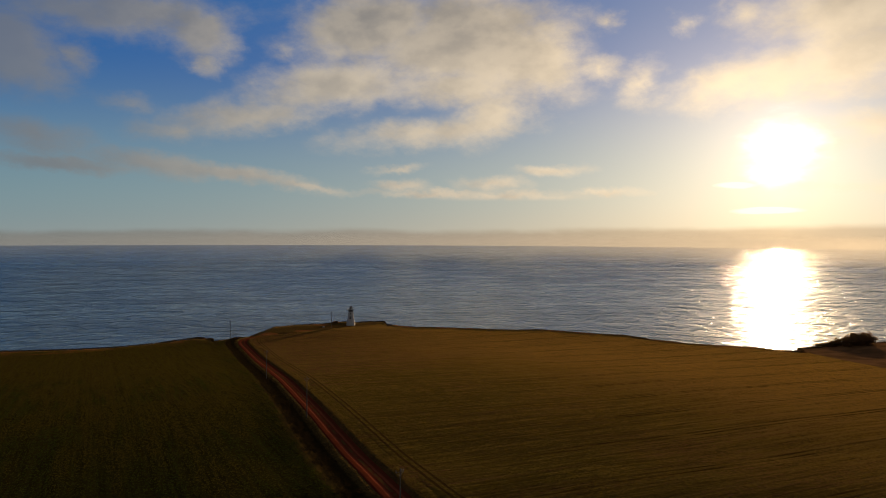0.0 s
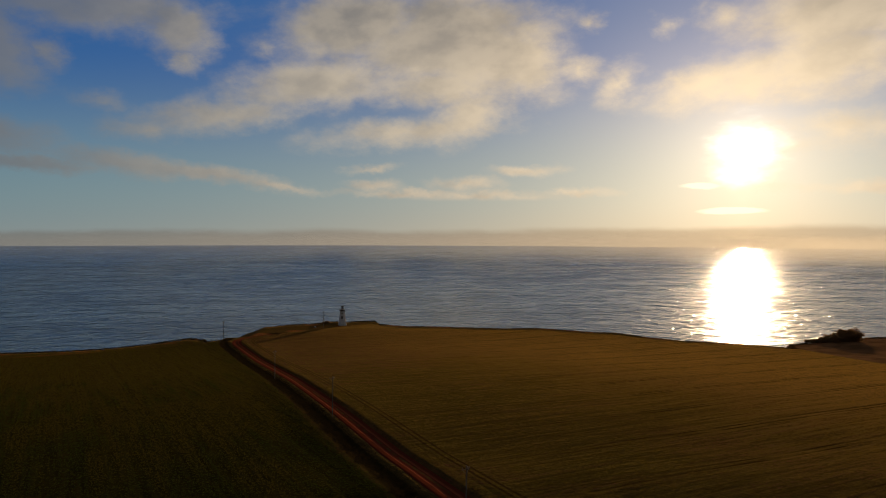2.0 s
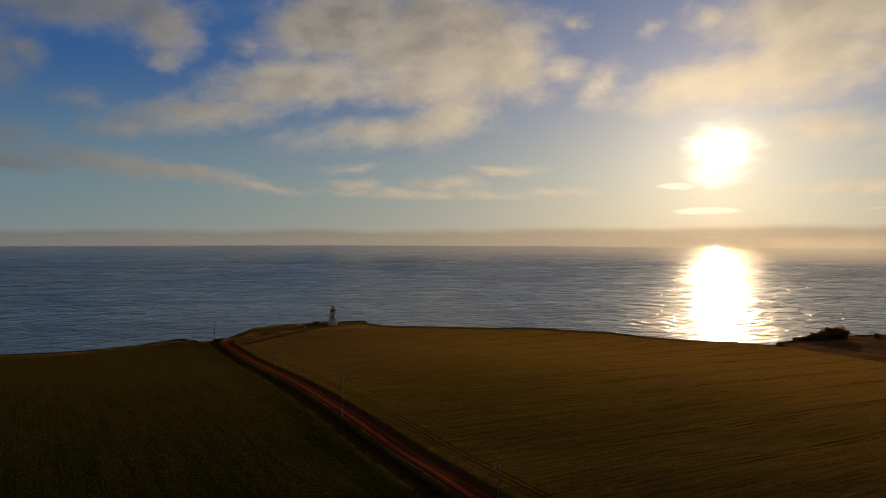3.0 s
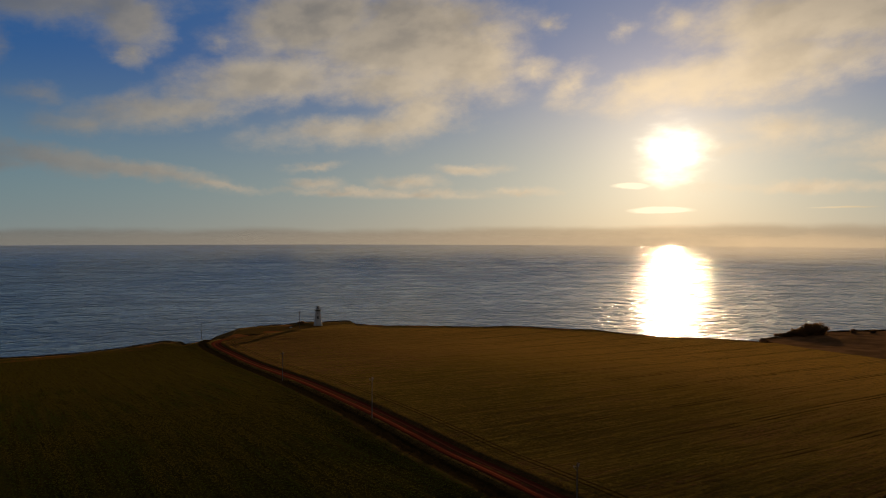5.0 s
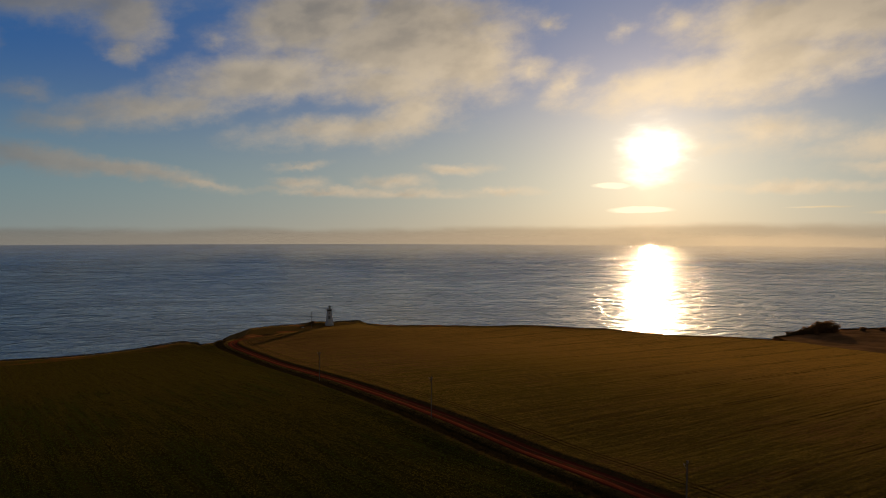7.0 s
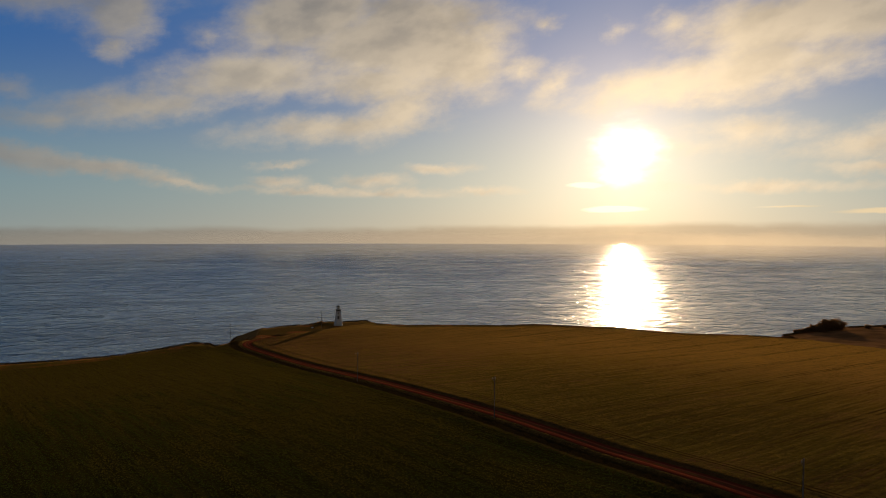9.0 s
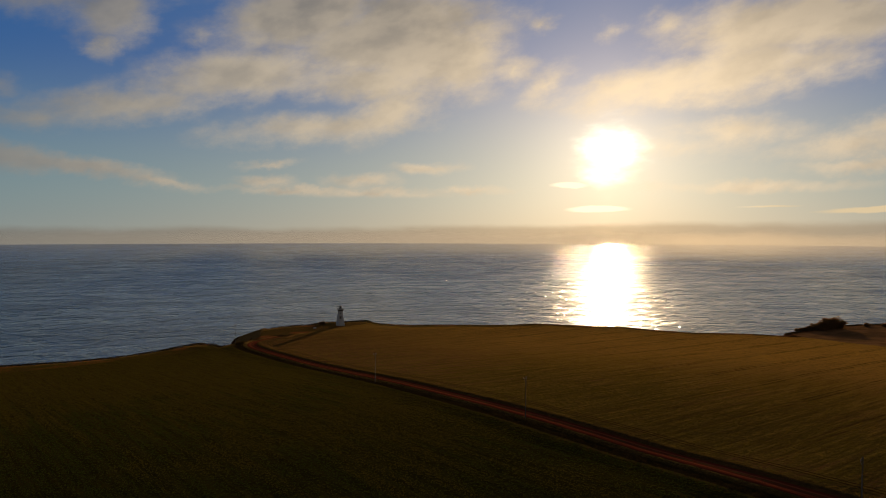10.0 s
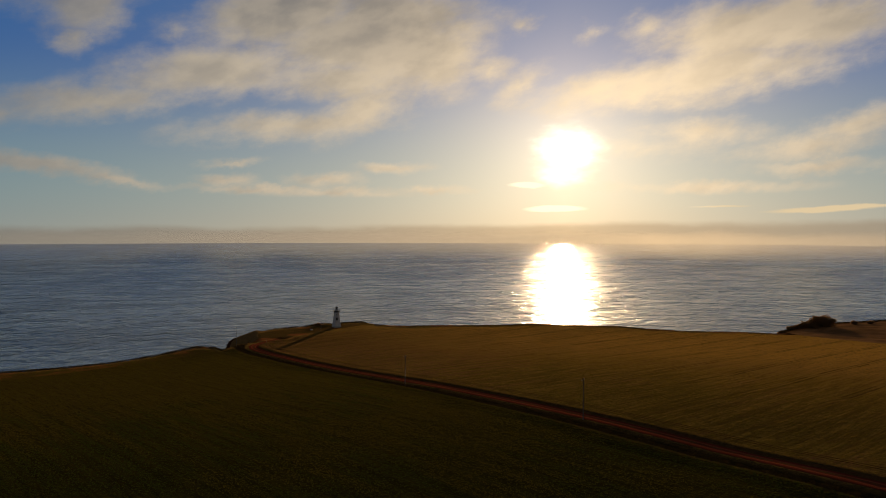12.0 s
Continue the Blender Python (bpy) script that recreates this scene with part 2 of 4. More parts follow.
    c = n.mix(steep, c, rock)
    relief = n.math("ADD", n.math("MULTIPLY", fine, 0.5), n.math("MULTIPLY", rows, 0.6))
    p = surface(n, c, 0.95, n.bump(relief, 1.0, 0.6), spec=0.0, Sheen_Weight=n.math("MULTIPLY", n.math("MULTIPLY", n.math("SUBTRACT", 0.28, n.math("MULTIPLY", n.math("MULTIPLY", n.step(rd, -4.6, -3.8, 1.0, 0.0), n.math("SUBTRACT", 1.0, edge)), 0.21)), n.math("SUBTRACT", 1.0, n.math("MULTIPLY", n.math("MAXIMUM", head, brink), 0.85))), n.math("SUBTRACT", 1.0, n.math("MULTIPLY", n.math("MAXIMUM", n.math("MULTIPLY", furrow, 0.8), rut), 0.75))), Sheen_Roughness=0.5)
    p.inputs["Sheen Tint"].default_value = (0.50, 0.29, 0.08, 1.0)


def build_road(n):
    p = place(n)
    u = n.put("ShaderNodeAttribute", attribute_name="across").outputs["Fac"]
    fine, mid = n.noise(p, 2.2, 5, 0.7), n.noise(p, 0.25, 4)
    c = n.mix(mid, (0.078, 0.016, 0.008), (0.122, 0.026, 0.011))
    c = n.mix(n.math("MULTIPLY", n.step(fine, 0.45, 0.75), 0.5), c, (0.066, 0.015, 0.007))
    wheel = n.step(n.math("ABSOLUTE", n.math("SUBTRACT", n.math("ABSOLUTE", n.math("ADD", u, n.math("MULTIPLY", n.math("SUBTRACT", mid, 0.5), 0.5))), 0.9)), 0.42, 0.12)
    c = n.mix(n.math("MULTIPLY", wheel, n.step(fine, 0.25, 0.6, 0.4, 0.9)), c, (0.205, 0.050, 0.023))
    wobble = n.math("MULTIPLY", n.math("SUBTRACT", n.noise(p, 0.3, 3), 0.5), 0.5)
    middle = n.step(n.math("ABSOLUTE", n.math("ADD", u, wobble)), 0.45, 0.15)
    c = n.mix(n.math("MULTIPLY", middle, n.step(n.noise(p, 0.5, 4), 0.4, 0.6)), c, (0.08, 0.042, 0.014))
    surface(n, c, 0.9, n.bump(fine, 0.6, 0.08), spec=0.0)


def build_sea(n):
    p = place(n)
    # wave groups grow longer with the distance from the middle of the bay, where only the larger ones still show
    bx, by, _ = n.split(n.vmath("SUBTRACT", p, CLOUD_EYE))
    reach = n.math("SQRT", n.math("ADD", n.math("MULTIPLY", bx, bx), n.math("MULTIPLY", by, by)))
    q = n.xyz(n.math("MULTIPLY", n.math("ARCTAN2", bx, by), 57.29578), n.math("MULTIPLY", n.math("LOGARITHM", reach, math.e), 100.0), 0.0)
    q = n.vmath("ADD", q, n.vmath("MULTIPLY", n.vmath("SUBTRACT", n.noise(n.mapped(q, scale=(2.4, 5.0, 1)), 1.0, 2, 0.5, out=1), (0.5, 0.5, 0.5)), (1.1, 1.8, 0.0)))

    # crests rise and die away in patches
    patch = n.step(n.noise(n.mapped(q, turn=-12.0, scale=(1.5, 3.4, 1)), 1.0, 3, 0.6), 0.36, 0.64, 0.15, 1.5)

    def waves_of(wide, deep, steep, detail, turn=0.0):
        h = n.noise(n.mapped(q, turn=turn, scale=(wide, deep, 1)), 1.0, detail, 0.6)
        swell = n.math("MULTIPLY", reach, steep * deep / 100.0)
        return h, n.math("MULTIPLY", n.math("SUBTRACT", h, 0.5), n.math("MULTIPLY", swell, patch))
    group, h_group = waves_of(3.6, 4.0, 0.27, 3)
    crest, h_crest = waves_of(1.7, 1.9, 0.36, 3, -3.0)
    _, h_chop = waves_of(0.70, 0.75, 0.20, 2, 5.0)
    _, h_spark = waves_of(0.28, 0.30, 0.14, 1)
    drift = n.noise(n.mapped(p, turn=4.0, scale=(420.0, 90.0, 100.0)), 1.0, 4, 0.6)
    nrm = n.bump(h_spark, 1.0, 1.0)
    nrm = n.bump(h_chop, 1.0, 1.0, nrm)
    nrm = n.bump(h_crest, 1.0, 1.0, nrm)
    nrm = n.bump(h_group, 1.0, 1.0, nrm)
    c = n.mix(drift, (0.048, 0.093, 0.128), (0.066, 0.121, 0.160))
    # the small waves run towards the shore, so the water is rougher along y than across, and ruffled in streaks
    ruffle = n.math("ADD", n.math("MULTIPLY", drift, 0.35), n.math("ADD", n.math("MULTIPLY", group, 0.4), n.math("MULTIPLY", crest, 0.25)))
    long = surface(n, c, n.step(ruffle, 0.4, 0.6, 0.13, 0.22), nrm, spec=0.5, IOR=1.8, Anisotropic=1.0, Tangent=n.xyz(0.0, 1.0, 0.0), finish=False)
    fine = surface(n, c, n.step(ruffle, 0.4, 0.6, 0.45, 0.60), nrm, spec=0.5, IOR=1.8, finish=False)
    both = n.put("ShaderNodeMixShader")
    both.inputs[0].default_value = 0.16
    n.link(long.outputs[0], both.inputs[1])
    n.link(fine.outputs[0], both.inputs[2])
    n.link(both.outputs[0], n.put("ShaderNodeOutputMaterial").inputs[0])


# clouds: soft ellipses in azimuth and elevation as seen from the middle of the bay, degrees;
# each row has a centre, half sizes, a turn and a weight
CUMULUS = [
    (5.7, 14.9, 7.6, 3.94, 0, 1.1),
    (-1.4, 16.1, 6.6, 2.82, 10, 1.0),
    (10.0, 14.1, 4.3, 3.14, 0, 1.0),
    (-5.3, 11.8, 7.2, 1.87, 12, 1.0),
    (-13.1, 9.0, 6.6, 1.22, 9, 0.9),
    (-18.7, 7.7, 3.6, 0.86, 4, 0.6),
    (1.2, 8.0, 6.2, 0.96, 6, 1.0),
    (6.8, 9.6, 3.6, 1.65, 25, 1.0),
    (4.8, 11.5, 7.6, 1.37, 0, 1.0),
    (-8.6, 14.2, 2.6, 2.1, 0, 0.22),
    (15.3, 12.7, 2.2, 1.3, 0, 0.6),
    (18.4, 11.4, 3.1, 1.60, 30, 0.45),
    (17.1, 15.8, 1.4, 0.98, 0, 0.25),
    (13.8, 15.3, 1.8, 1.65, 0, 0.2),
]
WEST_CLOUDS = [
    (-15.1, 15.3, 2.8, 2.46, 0, 0.85),
    (-15.2, 13.0, 1.2, 1.16, 0, 0.8),
    (-21.1, 14.8, 2.4, 1.26, 0, 0.4),
    (-28.0, 12.8, 3.4, 3.33, 0, 0.9),
    (-24.5, 12.8, 1.4, 1.13, 0, 0.8),
    (-24.1, 15.9, 6.1, 1.36, 0, 1.0),
    (-19.1, 15.9, 6.1, 1.56, 5, 0.95),
    (-28.3, 6.9, 4.9, 1.80, -5, 0.55),
    (-21.4, 9.6, 2.4, 1.04, 0, 0.3),
]
LOW_STREAKS = [
    (-21.1, 5.1, 3.4, 0.66, -6, 1.1),
    (-15.0, 4.5, 4.9, 0.50, -8, 1.1),
    (-10.1, 3.7, 3.5, 0.30, -9, 0.9),
    (-27.0, 4.9, 4.6, 0.45, -4, 1.1),
    (-2.5, 3.7, 1.7, 0.44, 0, 1.0),
    (4.8, 3.9, 2.3, 0.54, 0, 1.0),
    (0.3, 3.1, 6.2, 0.35, 0, 0.8),
    (6.2, 2.9, 5.0, 0.40, 0, 0.9),
    (-2.3, 5.1, 2.2, 0.35, 8, 0.7),
    (10.2, 5.0, 2.2, 0.40, 0, 0.9),
    (13.8, 3.2, 4.0, 0.31, 0, 0.5),
]
EAST_BANK = [
    (32.2, 11.8, 9.8, 1.88, 8, 1.0),
    (36.5, 14.8, 8.1, 2.28, 0, 1.1),
    (24.2, 11.1, 4.6, 1.41, 14, 0.8),
    (26.6, 15.4, 3.4, 2.1, 0, 0.25),
    (22.5, 15.3, 1.7, 1.5, 0, 0.1),
    (28.7, 9.9, 7.1, 1.02, 0, 0.5),
    (43.1, 7.4, 2.6, 0.95, 14, 1.0),
    (40.8, 6.1, 4.8, 0.89, 5, 0.8),
    (41.6, 4.7, 4.4, 0.53, 0, 0.8),
    (33.5, 7.6, 6.9, 1.27, -3, 0.5),
    (35.3, 3.4, 7.6, 0.45, 0, 0.6),
    (30.0, 6.6, 15.0, 3.8, 0, 0.0),
]


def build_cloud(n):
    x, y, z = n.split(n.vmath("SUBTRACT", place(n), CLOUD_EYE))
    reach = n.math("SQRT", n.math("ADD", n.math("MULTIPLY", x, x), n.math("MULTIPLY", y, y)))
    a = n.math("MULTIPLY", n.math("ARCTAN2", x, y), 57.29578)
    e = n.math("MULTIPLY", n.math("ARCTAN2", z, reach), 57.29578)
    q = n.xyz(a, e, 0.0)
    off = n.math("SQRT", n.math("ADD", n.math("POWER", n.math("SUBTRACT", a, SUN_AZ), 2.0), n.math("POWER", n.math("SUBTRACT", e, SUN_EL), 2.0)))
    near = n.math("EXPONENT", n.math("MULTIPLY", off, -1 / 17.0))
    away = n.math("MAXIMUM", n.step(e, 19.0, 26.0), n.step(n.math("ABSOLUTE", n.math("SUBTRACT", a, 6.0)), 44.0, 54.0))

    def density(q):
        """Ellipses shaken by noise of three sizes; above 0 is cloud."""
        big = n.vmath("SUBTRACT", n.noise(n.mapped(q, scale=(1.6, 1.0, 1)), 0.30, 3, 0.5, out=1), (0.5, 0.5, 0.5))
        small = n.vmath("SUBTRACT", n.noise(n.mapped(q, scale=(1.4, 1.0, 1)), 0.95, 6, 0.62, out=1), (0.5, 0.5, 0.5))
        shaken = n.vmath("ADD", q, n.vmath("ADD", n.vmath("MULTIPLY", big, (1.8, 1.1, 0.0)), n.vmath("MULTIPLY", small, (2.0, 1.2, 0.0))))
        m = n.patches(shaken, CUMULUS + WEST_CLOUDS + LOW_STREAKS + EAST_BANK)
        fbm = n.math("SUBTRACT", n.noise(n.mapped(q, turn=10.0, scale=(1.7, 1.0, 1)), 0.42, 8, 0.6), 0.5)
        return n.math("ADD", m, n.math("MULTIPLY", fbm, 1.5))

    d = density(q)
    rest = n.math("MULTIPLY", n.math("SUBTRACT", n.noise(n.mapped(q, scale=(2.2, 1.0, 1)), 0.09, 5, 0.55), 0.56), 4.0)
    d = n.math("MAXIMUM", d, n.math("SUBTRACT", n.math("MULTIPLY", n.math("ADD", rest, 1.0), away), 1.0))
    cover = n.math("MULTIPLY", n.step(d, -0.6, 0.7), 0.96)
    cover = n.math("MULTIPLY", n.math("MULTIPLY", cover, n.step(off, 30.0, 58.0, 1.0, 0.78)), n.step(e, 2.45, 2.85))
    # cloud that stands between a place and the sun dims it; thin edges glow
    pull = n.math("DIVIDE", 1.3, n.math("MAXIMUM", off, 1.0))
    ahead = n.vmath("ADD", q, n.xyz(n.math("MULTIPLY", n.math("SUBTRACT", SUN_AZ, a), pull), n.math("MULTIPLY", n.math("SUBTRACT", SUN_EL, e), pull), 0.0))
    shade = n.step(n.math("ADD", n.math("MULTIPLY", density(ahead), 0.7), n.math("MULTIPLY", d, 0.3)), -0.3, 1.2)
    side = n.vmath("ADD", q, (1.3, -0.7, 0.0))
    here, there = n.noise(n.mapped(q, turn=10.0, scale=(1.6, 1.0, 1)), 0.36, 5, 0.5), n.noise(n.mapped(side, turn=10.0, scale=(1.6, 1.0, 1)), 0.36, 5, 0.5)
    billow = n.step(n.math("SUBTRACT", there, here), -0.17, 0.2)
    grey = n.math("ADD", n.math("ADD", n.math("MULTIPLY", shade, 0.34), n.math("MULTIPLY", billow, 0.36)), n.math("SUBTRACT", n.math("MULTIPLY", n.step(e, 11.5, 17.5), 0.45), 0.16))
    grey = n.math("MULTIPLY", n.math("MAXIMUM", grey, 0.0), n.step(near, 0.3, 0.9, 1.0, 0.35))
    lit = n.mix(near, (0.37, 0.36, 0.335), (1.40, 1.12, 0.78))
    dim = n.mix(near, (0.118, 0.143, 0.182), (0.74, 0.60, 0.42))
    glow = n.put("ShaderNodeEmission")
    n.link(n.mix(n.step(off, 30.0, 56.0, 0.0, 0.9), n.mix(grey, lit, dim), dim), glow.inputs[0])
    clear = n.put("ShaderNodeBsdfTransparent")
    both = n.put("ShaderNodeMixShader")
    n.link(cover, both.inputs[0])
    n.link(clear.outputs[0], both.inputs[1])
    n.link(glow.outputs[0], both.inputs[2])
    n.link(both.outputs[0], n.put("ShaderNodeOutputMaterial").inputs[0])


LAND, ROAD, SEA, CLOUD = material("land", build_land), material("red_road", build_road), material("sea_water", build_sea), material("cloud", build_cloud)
WHITE = plain("white_shingles", (0.42, 0.42, 0.43), (0.55, 0.55, 0.55), 1.5, 0.7)
RED = plain("red_paint", (0.30, 0.035, 0.025), (0.38, 0.05, 0.035), 1.5, 0.5)
DARK = plain("dark_roof", (0.035, 0.03, 0.03), (0.06, 0.05, 0.05), 2.0, 0.5)
WOOD = plain("weathered_pole_wood", (0.085, 0.070, 0.055), (0.14, 0.115, 0.09), 1.2, 0.85)
STEEL = plain("grey_steel", (0.12, 0.12, 0.12), (0.17, 0.17, 0.165), 3.0, 0.4, metal=0.8)
CERAMIC = plain("brown_ceramic", (0.10, 0.07, 0.05), (0.15, 0.11, 0.08), 3.0, 0.3, spec=0.4)
CONCRETE = plain("concrete", (0.34, 0.33, 0.31), (0.42, 0.41, 0.38), 1.0, 0.9)
BARK = plain("bark", (0.08, 0.06, 0.045), (0.13, 0.10, 0.075), 2.0, 0.9)


def leafy(name, a, b, through=0.35, broad=None, glare_tone=None, rows=0.0):
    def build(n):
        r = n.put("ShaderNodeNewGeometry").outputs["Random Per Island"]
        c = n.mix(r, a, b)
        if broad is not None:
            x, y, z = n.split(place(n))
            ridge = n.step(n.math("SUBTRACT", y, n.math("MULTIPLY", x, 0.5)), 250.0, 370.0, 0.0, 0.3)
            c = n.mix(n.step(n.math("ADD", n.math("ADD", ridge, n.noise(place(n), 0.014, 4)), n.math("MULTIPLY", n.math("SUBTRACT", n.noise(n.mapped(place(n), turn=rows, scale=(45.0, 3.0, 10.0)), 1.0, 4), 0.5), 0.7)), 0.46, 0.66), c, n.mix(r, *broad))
            # paler leaves towards the far east: sun glare painted into the colour
            if glare_tone is not None:
                c = n.mix(n.step(n.math("ADD", n.math("ADD", x, n.math("MULTIPLY", n.math("SUBTRACT", y, 200.0), 0.5)), n.math("MULTIPLY", n.noise(place(n), 0.014, 4), 60.0)), 15.0, 190.0, 0.0, 0.95), c, n.mix(r, *glare_tone))
        d = n.put("ShaderNodeBsdfDiffuse")
        t = n.put("ShaderNodeBsdfTranslucent")
        n.link(c, d.inputs[0])
        n.link(c, t.inputs[0])
        m = n.put("ShaderNodeMixShader")
        m.inputs[0].default_value = through
        n.link(d.outputs[0], m.inputs[1])
        n.link(t.outputs[0], m.inputs[2])
        n.link(m.outputs[0], n.put("ShaderNodeOutputMaterial").inputs[0])
    return material(name, build)


SHRUB_LEAF = leafy("scrub_leaves", (0.12, 0.066, 0.030), (0.22, 0.115, 0.050), 0.5)
WEED_LEAF = leafy("roadside_weed_leaves", (0.015, 0.011, 0.005), (0.036, 0.024, 0.010), 0.3)
GRASS_LEAF = leafy("dry_verge_grass", (0.085, 0.052, 0.012), (0.13, 0.080, 0.022), 0.45)
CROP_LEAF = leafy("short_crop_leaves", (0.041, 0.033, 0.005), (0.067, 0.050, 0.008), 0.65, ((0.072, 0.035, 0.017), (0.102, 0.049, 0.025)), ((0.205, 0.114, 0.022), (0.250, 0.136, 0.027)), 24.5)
# the second, lighter pair paints grazing sunlight onto the far west crop
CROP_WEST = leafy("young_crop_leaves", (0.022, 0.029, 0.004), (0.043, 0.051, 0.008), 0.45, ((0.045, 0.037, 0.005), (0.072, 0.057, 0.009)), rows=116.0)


def build_glass(n):
    surface(n, (0.9, 0.93, 0.93), 0.03, spec=0.5, Transmission_Weight=1.0, IOR=1.45)


BRINK_LEAF = leafy("dark_brink_grass", (0.020, 0.013, 0.005), (0.045, 0.028, 0.010), 0.25)
GLASS = material("lantern_glass", build_glass)
WINDOW = plain("dark_window_pane", (0.012, 0.012, 0.013), (0.02, 0.02, 0.021), 2.0, 0.25, 0.0, spec=0.3)


# ---- small mesh helpers ----
def mesh_object(name, bm, mat, smooth=False):
    data = bpy.data.meshes.new(name)
    bm.normal_update()
    bm.to_mesh(data)
    bm.free()
    data.materials.append(mat)
    if smooth:
        data.polygons.foreach_set("use_smooth", [True] * len(data.polygons))
    return new(name, data)


def part(name, bm, mat, parent, label="", smooth=False):
    ob = mesh_object(name, bm, mat, smooth)
    ob.parent = parent
    if label:
        ob["label"] = label
    return ob


def box(bm, cx, cy, cz, sx, sy, sz, turn=0.0, bevel=0.0):
    m = pose(cx, cy, cz, 0, 0, turn) @ Matrix.Diagonal((sx, sy, sz, 1))
    made = bmesh.ops.create_cube(bm, size=1.0, matrix=m)
    if bevel:
        edges = list({e for v in made["verts"] for e in v.link_edges})
        bmesh.ops.bevel(bm, geom=edges, offset=bevel, segments=1, affect="EDGES")
    return bm


def rings(bm, rows, sides, turn=0.0, caps=True, at=(0, 0)):
    """A turned shape: rows of (height, radius), joined into one skin."""
    loops = []
    for z, r in rows:
        loops.append([bm.verts.new((at[0] + r * math.cos(turn + k * math.tau / sides), at[1] + r * math.sin(turn + k * math.tau / sides), z)) for k in range(sides)])
    for lo, hi in zip(loops, loops[1:]):
        for k in range(sides):
            bm.faces.new((lo[k], lo[(k + 1) % sides], hi[(k + 1) % sides], hi[k]))
    if caps:
        bm.faces.new(loops[0][::-1])
        bm.faces.new(loops[-1])
    return bm


def limb(bm, a, b, ra, rb, sides=6):
    a, b = Vector(a), Vector(b)
    t = (b - a).to_track_quat("Z", "Y").to_matrix()
    loops = [[bm.verts.new(c + t @ Vector((r * math.cos(k * math.tau / sides), r * math.sin(k * math.tau / sides), 0))) for k in range(sides)] for c, r in ((a, ra), (b, rb))]
    for k in range(sides):
        bm.faces.new((loops[0][k], loops[0][(k + 1) % sides], loops[1][(k + 1) % sides], loops[1][k]))
    bm.faces.new(loops[0][::-1])
    bm.faces.new(loops[1])


def soup(name, corners, mat):
    """Many loose triangles in one mesh; corners is an array (n, 3, 3)."""
    flat = np.asarray(corners, dtype=float).reshape(-1, 3)
    data = bpy.data.meshes.new(name)
    data.from_pydata(flat.tolist(), [], np.arange(len(flat)).reshape(-1, 3).tolist())
    data.materials.append(mat)
    return new(name, data)


# ---- the lie of the land ----
ROAD_LINE = [(60, -40), (26, 42), (9, 84), (-8.2, 119.8), (-16.5, 141.1), (-24.9, 162.6), (-39.4, 202.6), (-54, 243.5), (-69, 283), (-79.5, 309), (-96, 352), (-104.5, 373), (-108.5, 386), (-107.5, 396), (-101, 405), (-92, 413)]
COAST = [(-4000, -900), (-1500, 40), (-700, 210), (-420, 280), (-300, 300), (-245, 318), (-209, 337), (-196, 343), (-168, 360), (-150, 381), (-135, 396), (-127, 394), (-123.5, 386.5), (-119, 392.5), (-115, 394.5), (-112.5, 396.5), (-111.5, 404), (-110, 441), (-104, 450), (-96, 459), (-74, 467), (-50, 477), (-39, 480), (-35, 455), (-18, 444), (0, 441), (40, 433), (60, 433), (88, 418), (104, 414), (116, 397), (132, 379), (157, 366), (169, 349), (174, 346), (180, 362), (200, 373), (230, 378), (290, 384), (360, 378), (500, 400), (900, 330), (1600, 100), (4000, -900)]


def spread(line, step):
    """A polyline resampled and rounded."""
    p = np.array(line, float)
    s = np.r_[0, np.cumsum(np.hypot(*np.diff(p, axis=0).T))]
    t = np.arange(0, s[-1], step)
    out = np.c_[np.interp(t, s, p[:, 0]), np.interp(t, s, p[:, 1])]
    k = max(3, int(9 / step) | 1)
    pad = np.r_[np.repeat(out[:1], k // 2, 0), out, np.repeat(out[-1:], k // 2, 0)]
    return np.c_[np.convolve(pad[:, 0], np.ones(k) / k, "valid"), np.convolve(pad[:, 1], np.ones(k) / k, "valid")]


ROAD_PTS = spread(ROAD_LINE, 1.5)
ROAD_DIR = np.gradient(ROAD_PTS, axis=0)
ROAD_DIR /= np.hypot(*ROAD_DIR.T)[:, None]


def road_dist(x, y):
    """Signed metres from the road's axis; minus is west of it."""
    x, y = np.atleast_1d(np.asarray(x, float)), np.atleast_1d(np.asarray(y, float))
    out = np.empty(len(x))
    for i in range(0, len(x), 4000):
        dx, dy = x[i:i + 4000, None] - ROAD_PTS[None, :, 0], y[i:i + 4000, None] - ROAD_PTS[None, :, 1]
        k = np.argmin(dx * dx + dy * dy, axis=1)
        j = np.arange(len(k))
        side = dx[j, k] * ROAD_DIR[k, 1] - dy[j, k] * ROAD_DIR[k, 0]
        out[i:i + 4000] = np.sign(side) * np.sqrt((dx * dx + dy * dy)[j, k])
    return out


def ss(a, b, v):
    t = np.clip((v - a) / (b - a), 0, 1)
    return t * t * (3 - 2 * t)


def waves(x, y, size, seed):
    """Smooth unevenness from a few crossing sines."""
    r = np.random.RandomState(seed)
    out = 0 * x
    for _ in range(7):
        a, f, p = r.uniform(0, math.tau), r.uniform(0.6, 1.7) / size, r.uniform(0, math.tau)
        out = out + np.sin((x * math.cos(a) + y * math.sin(a)) * f * math.tau + p)
    return out / 7


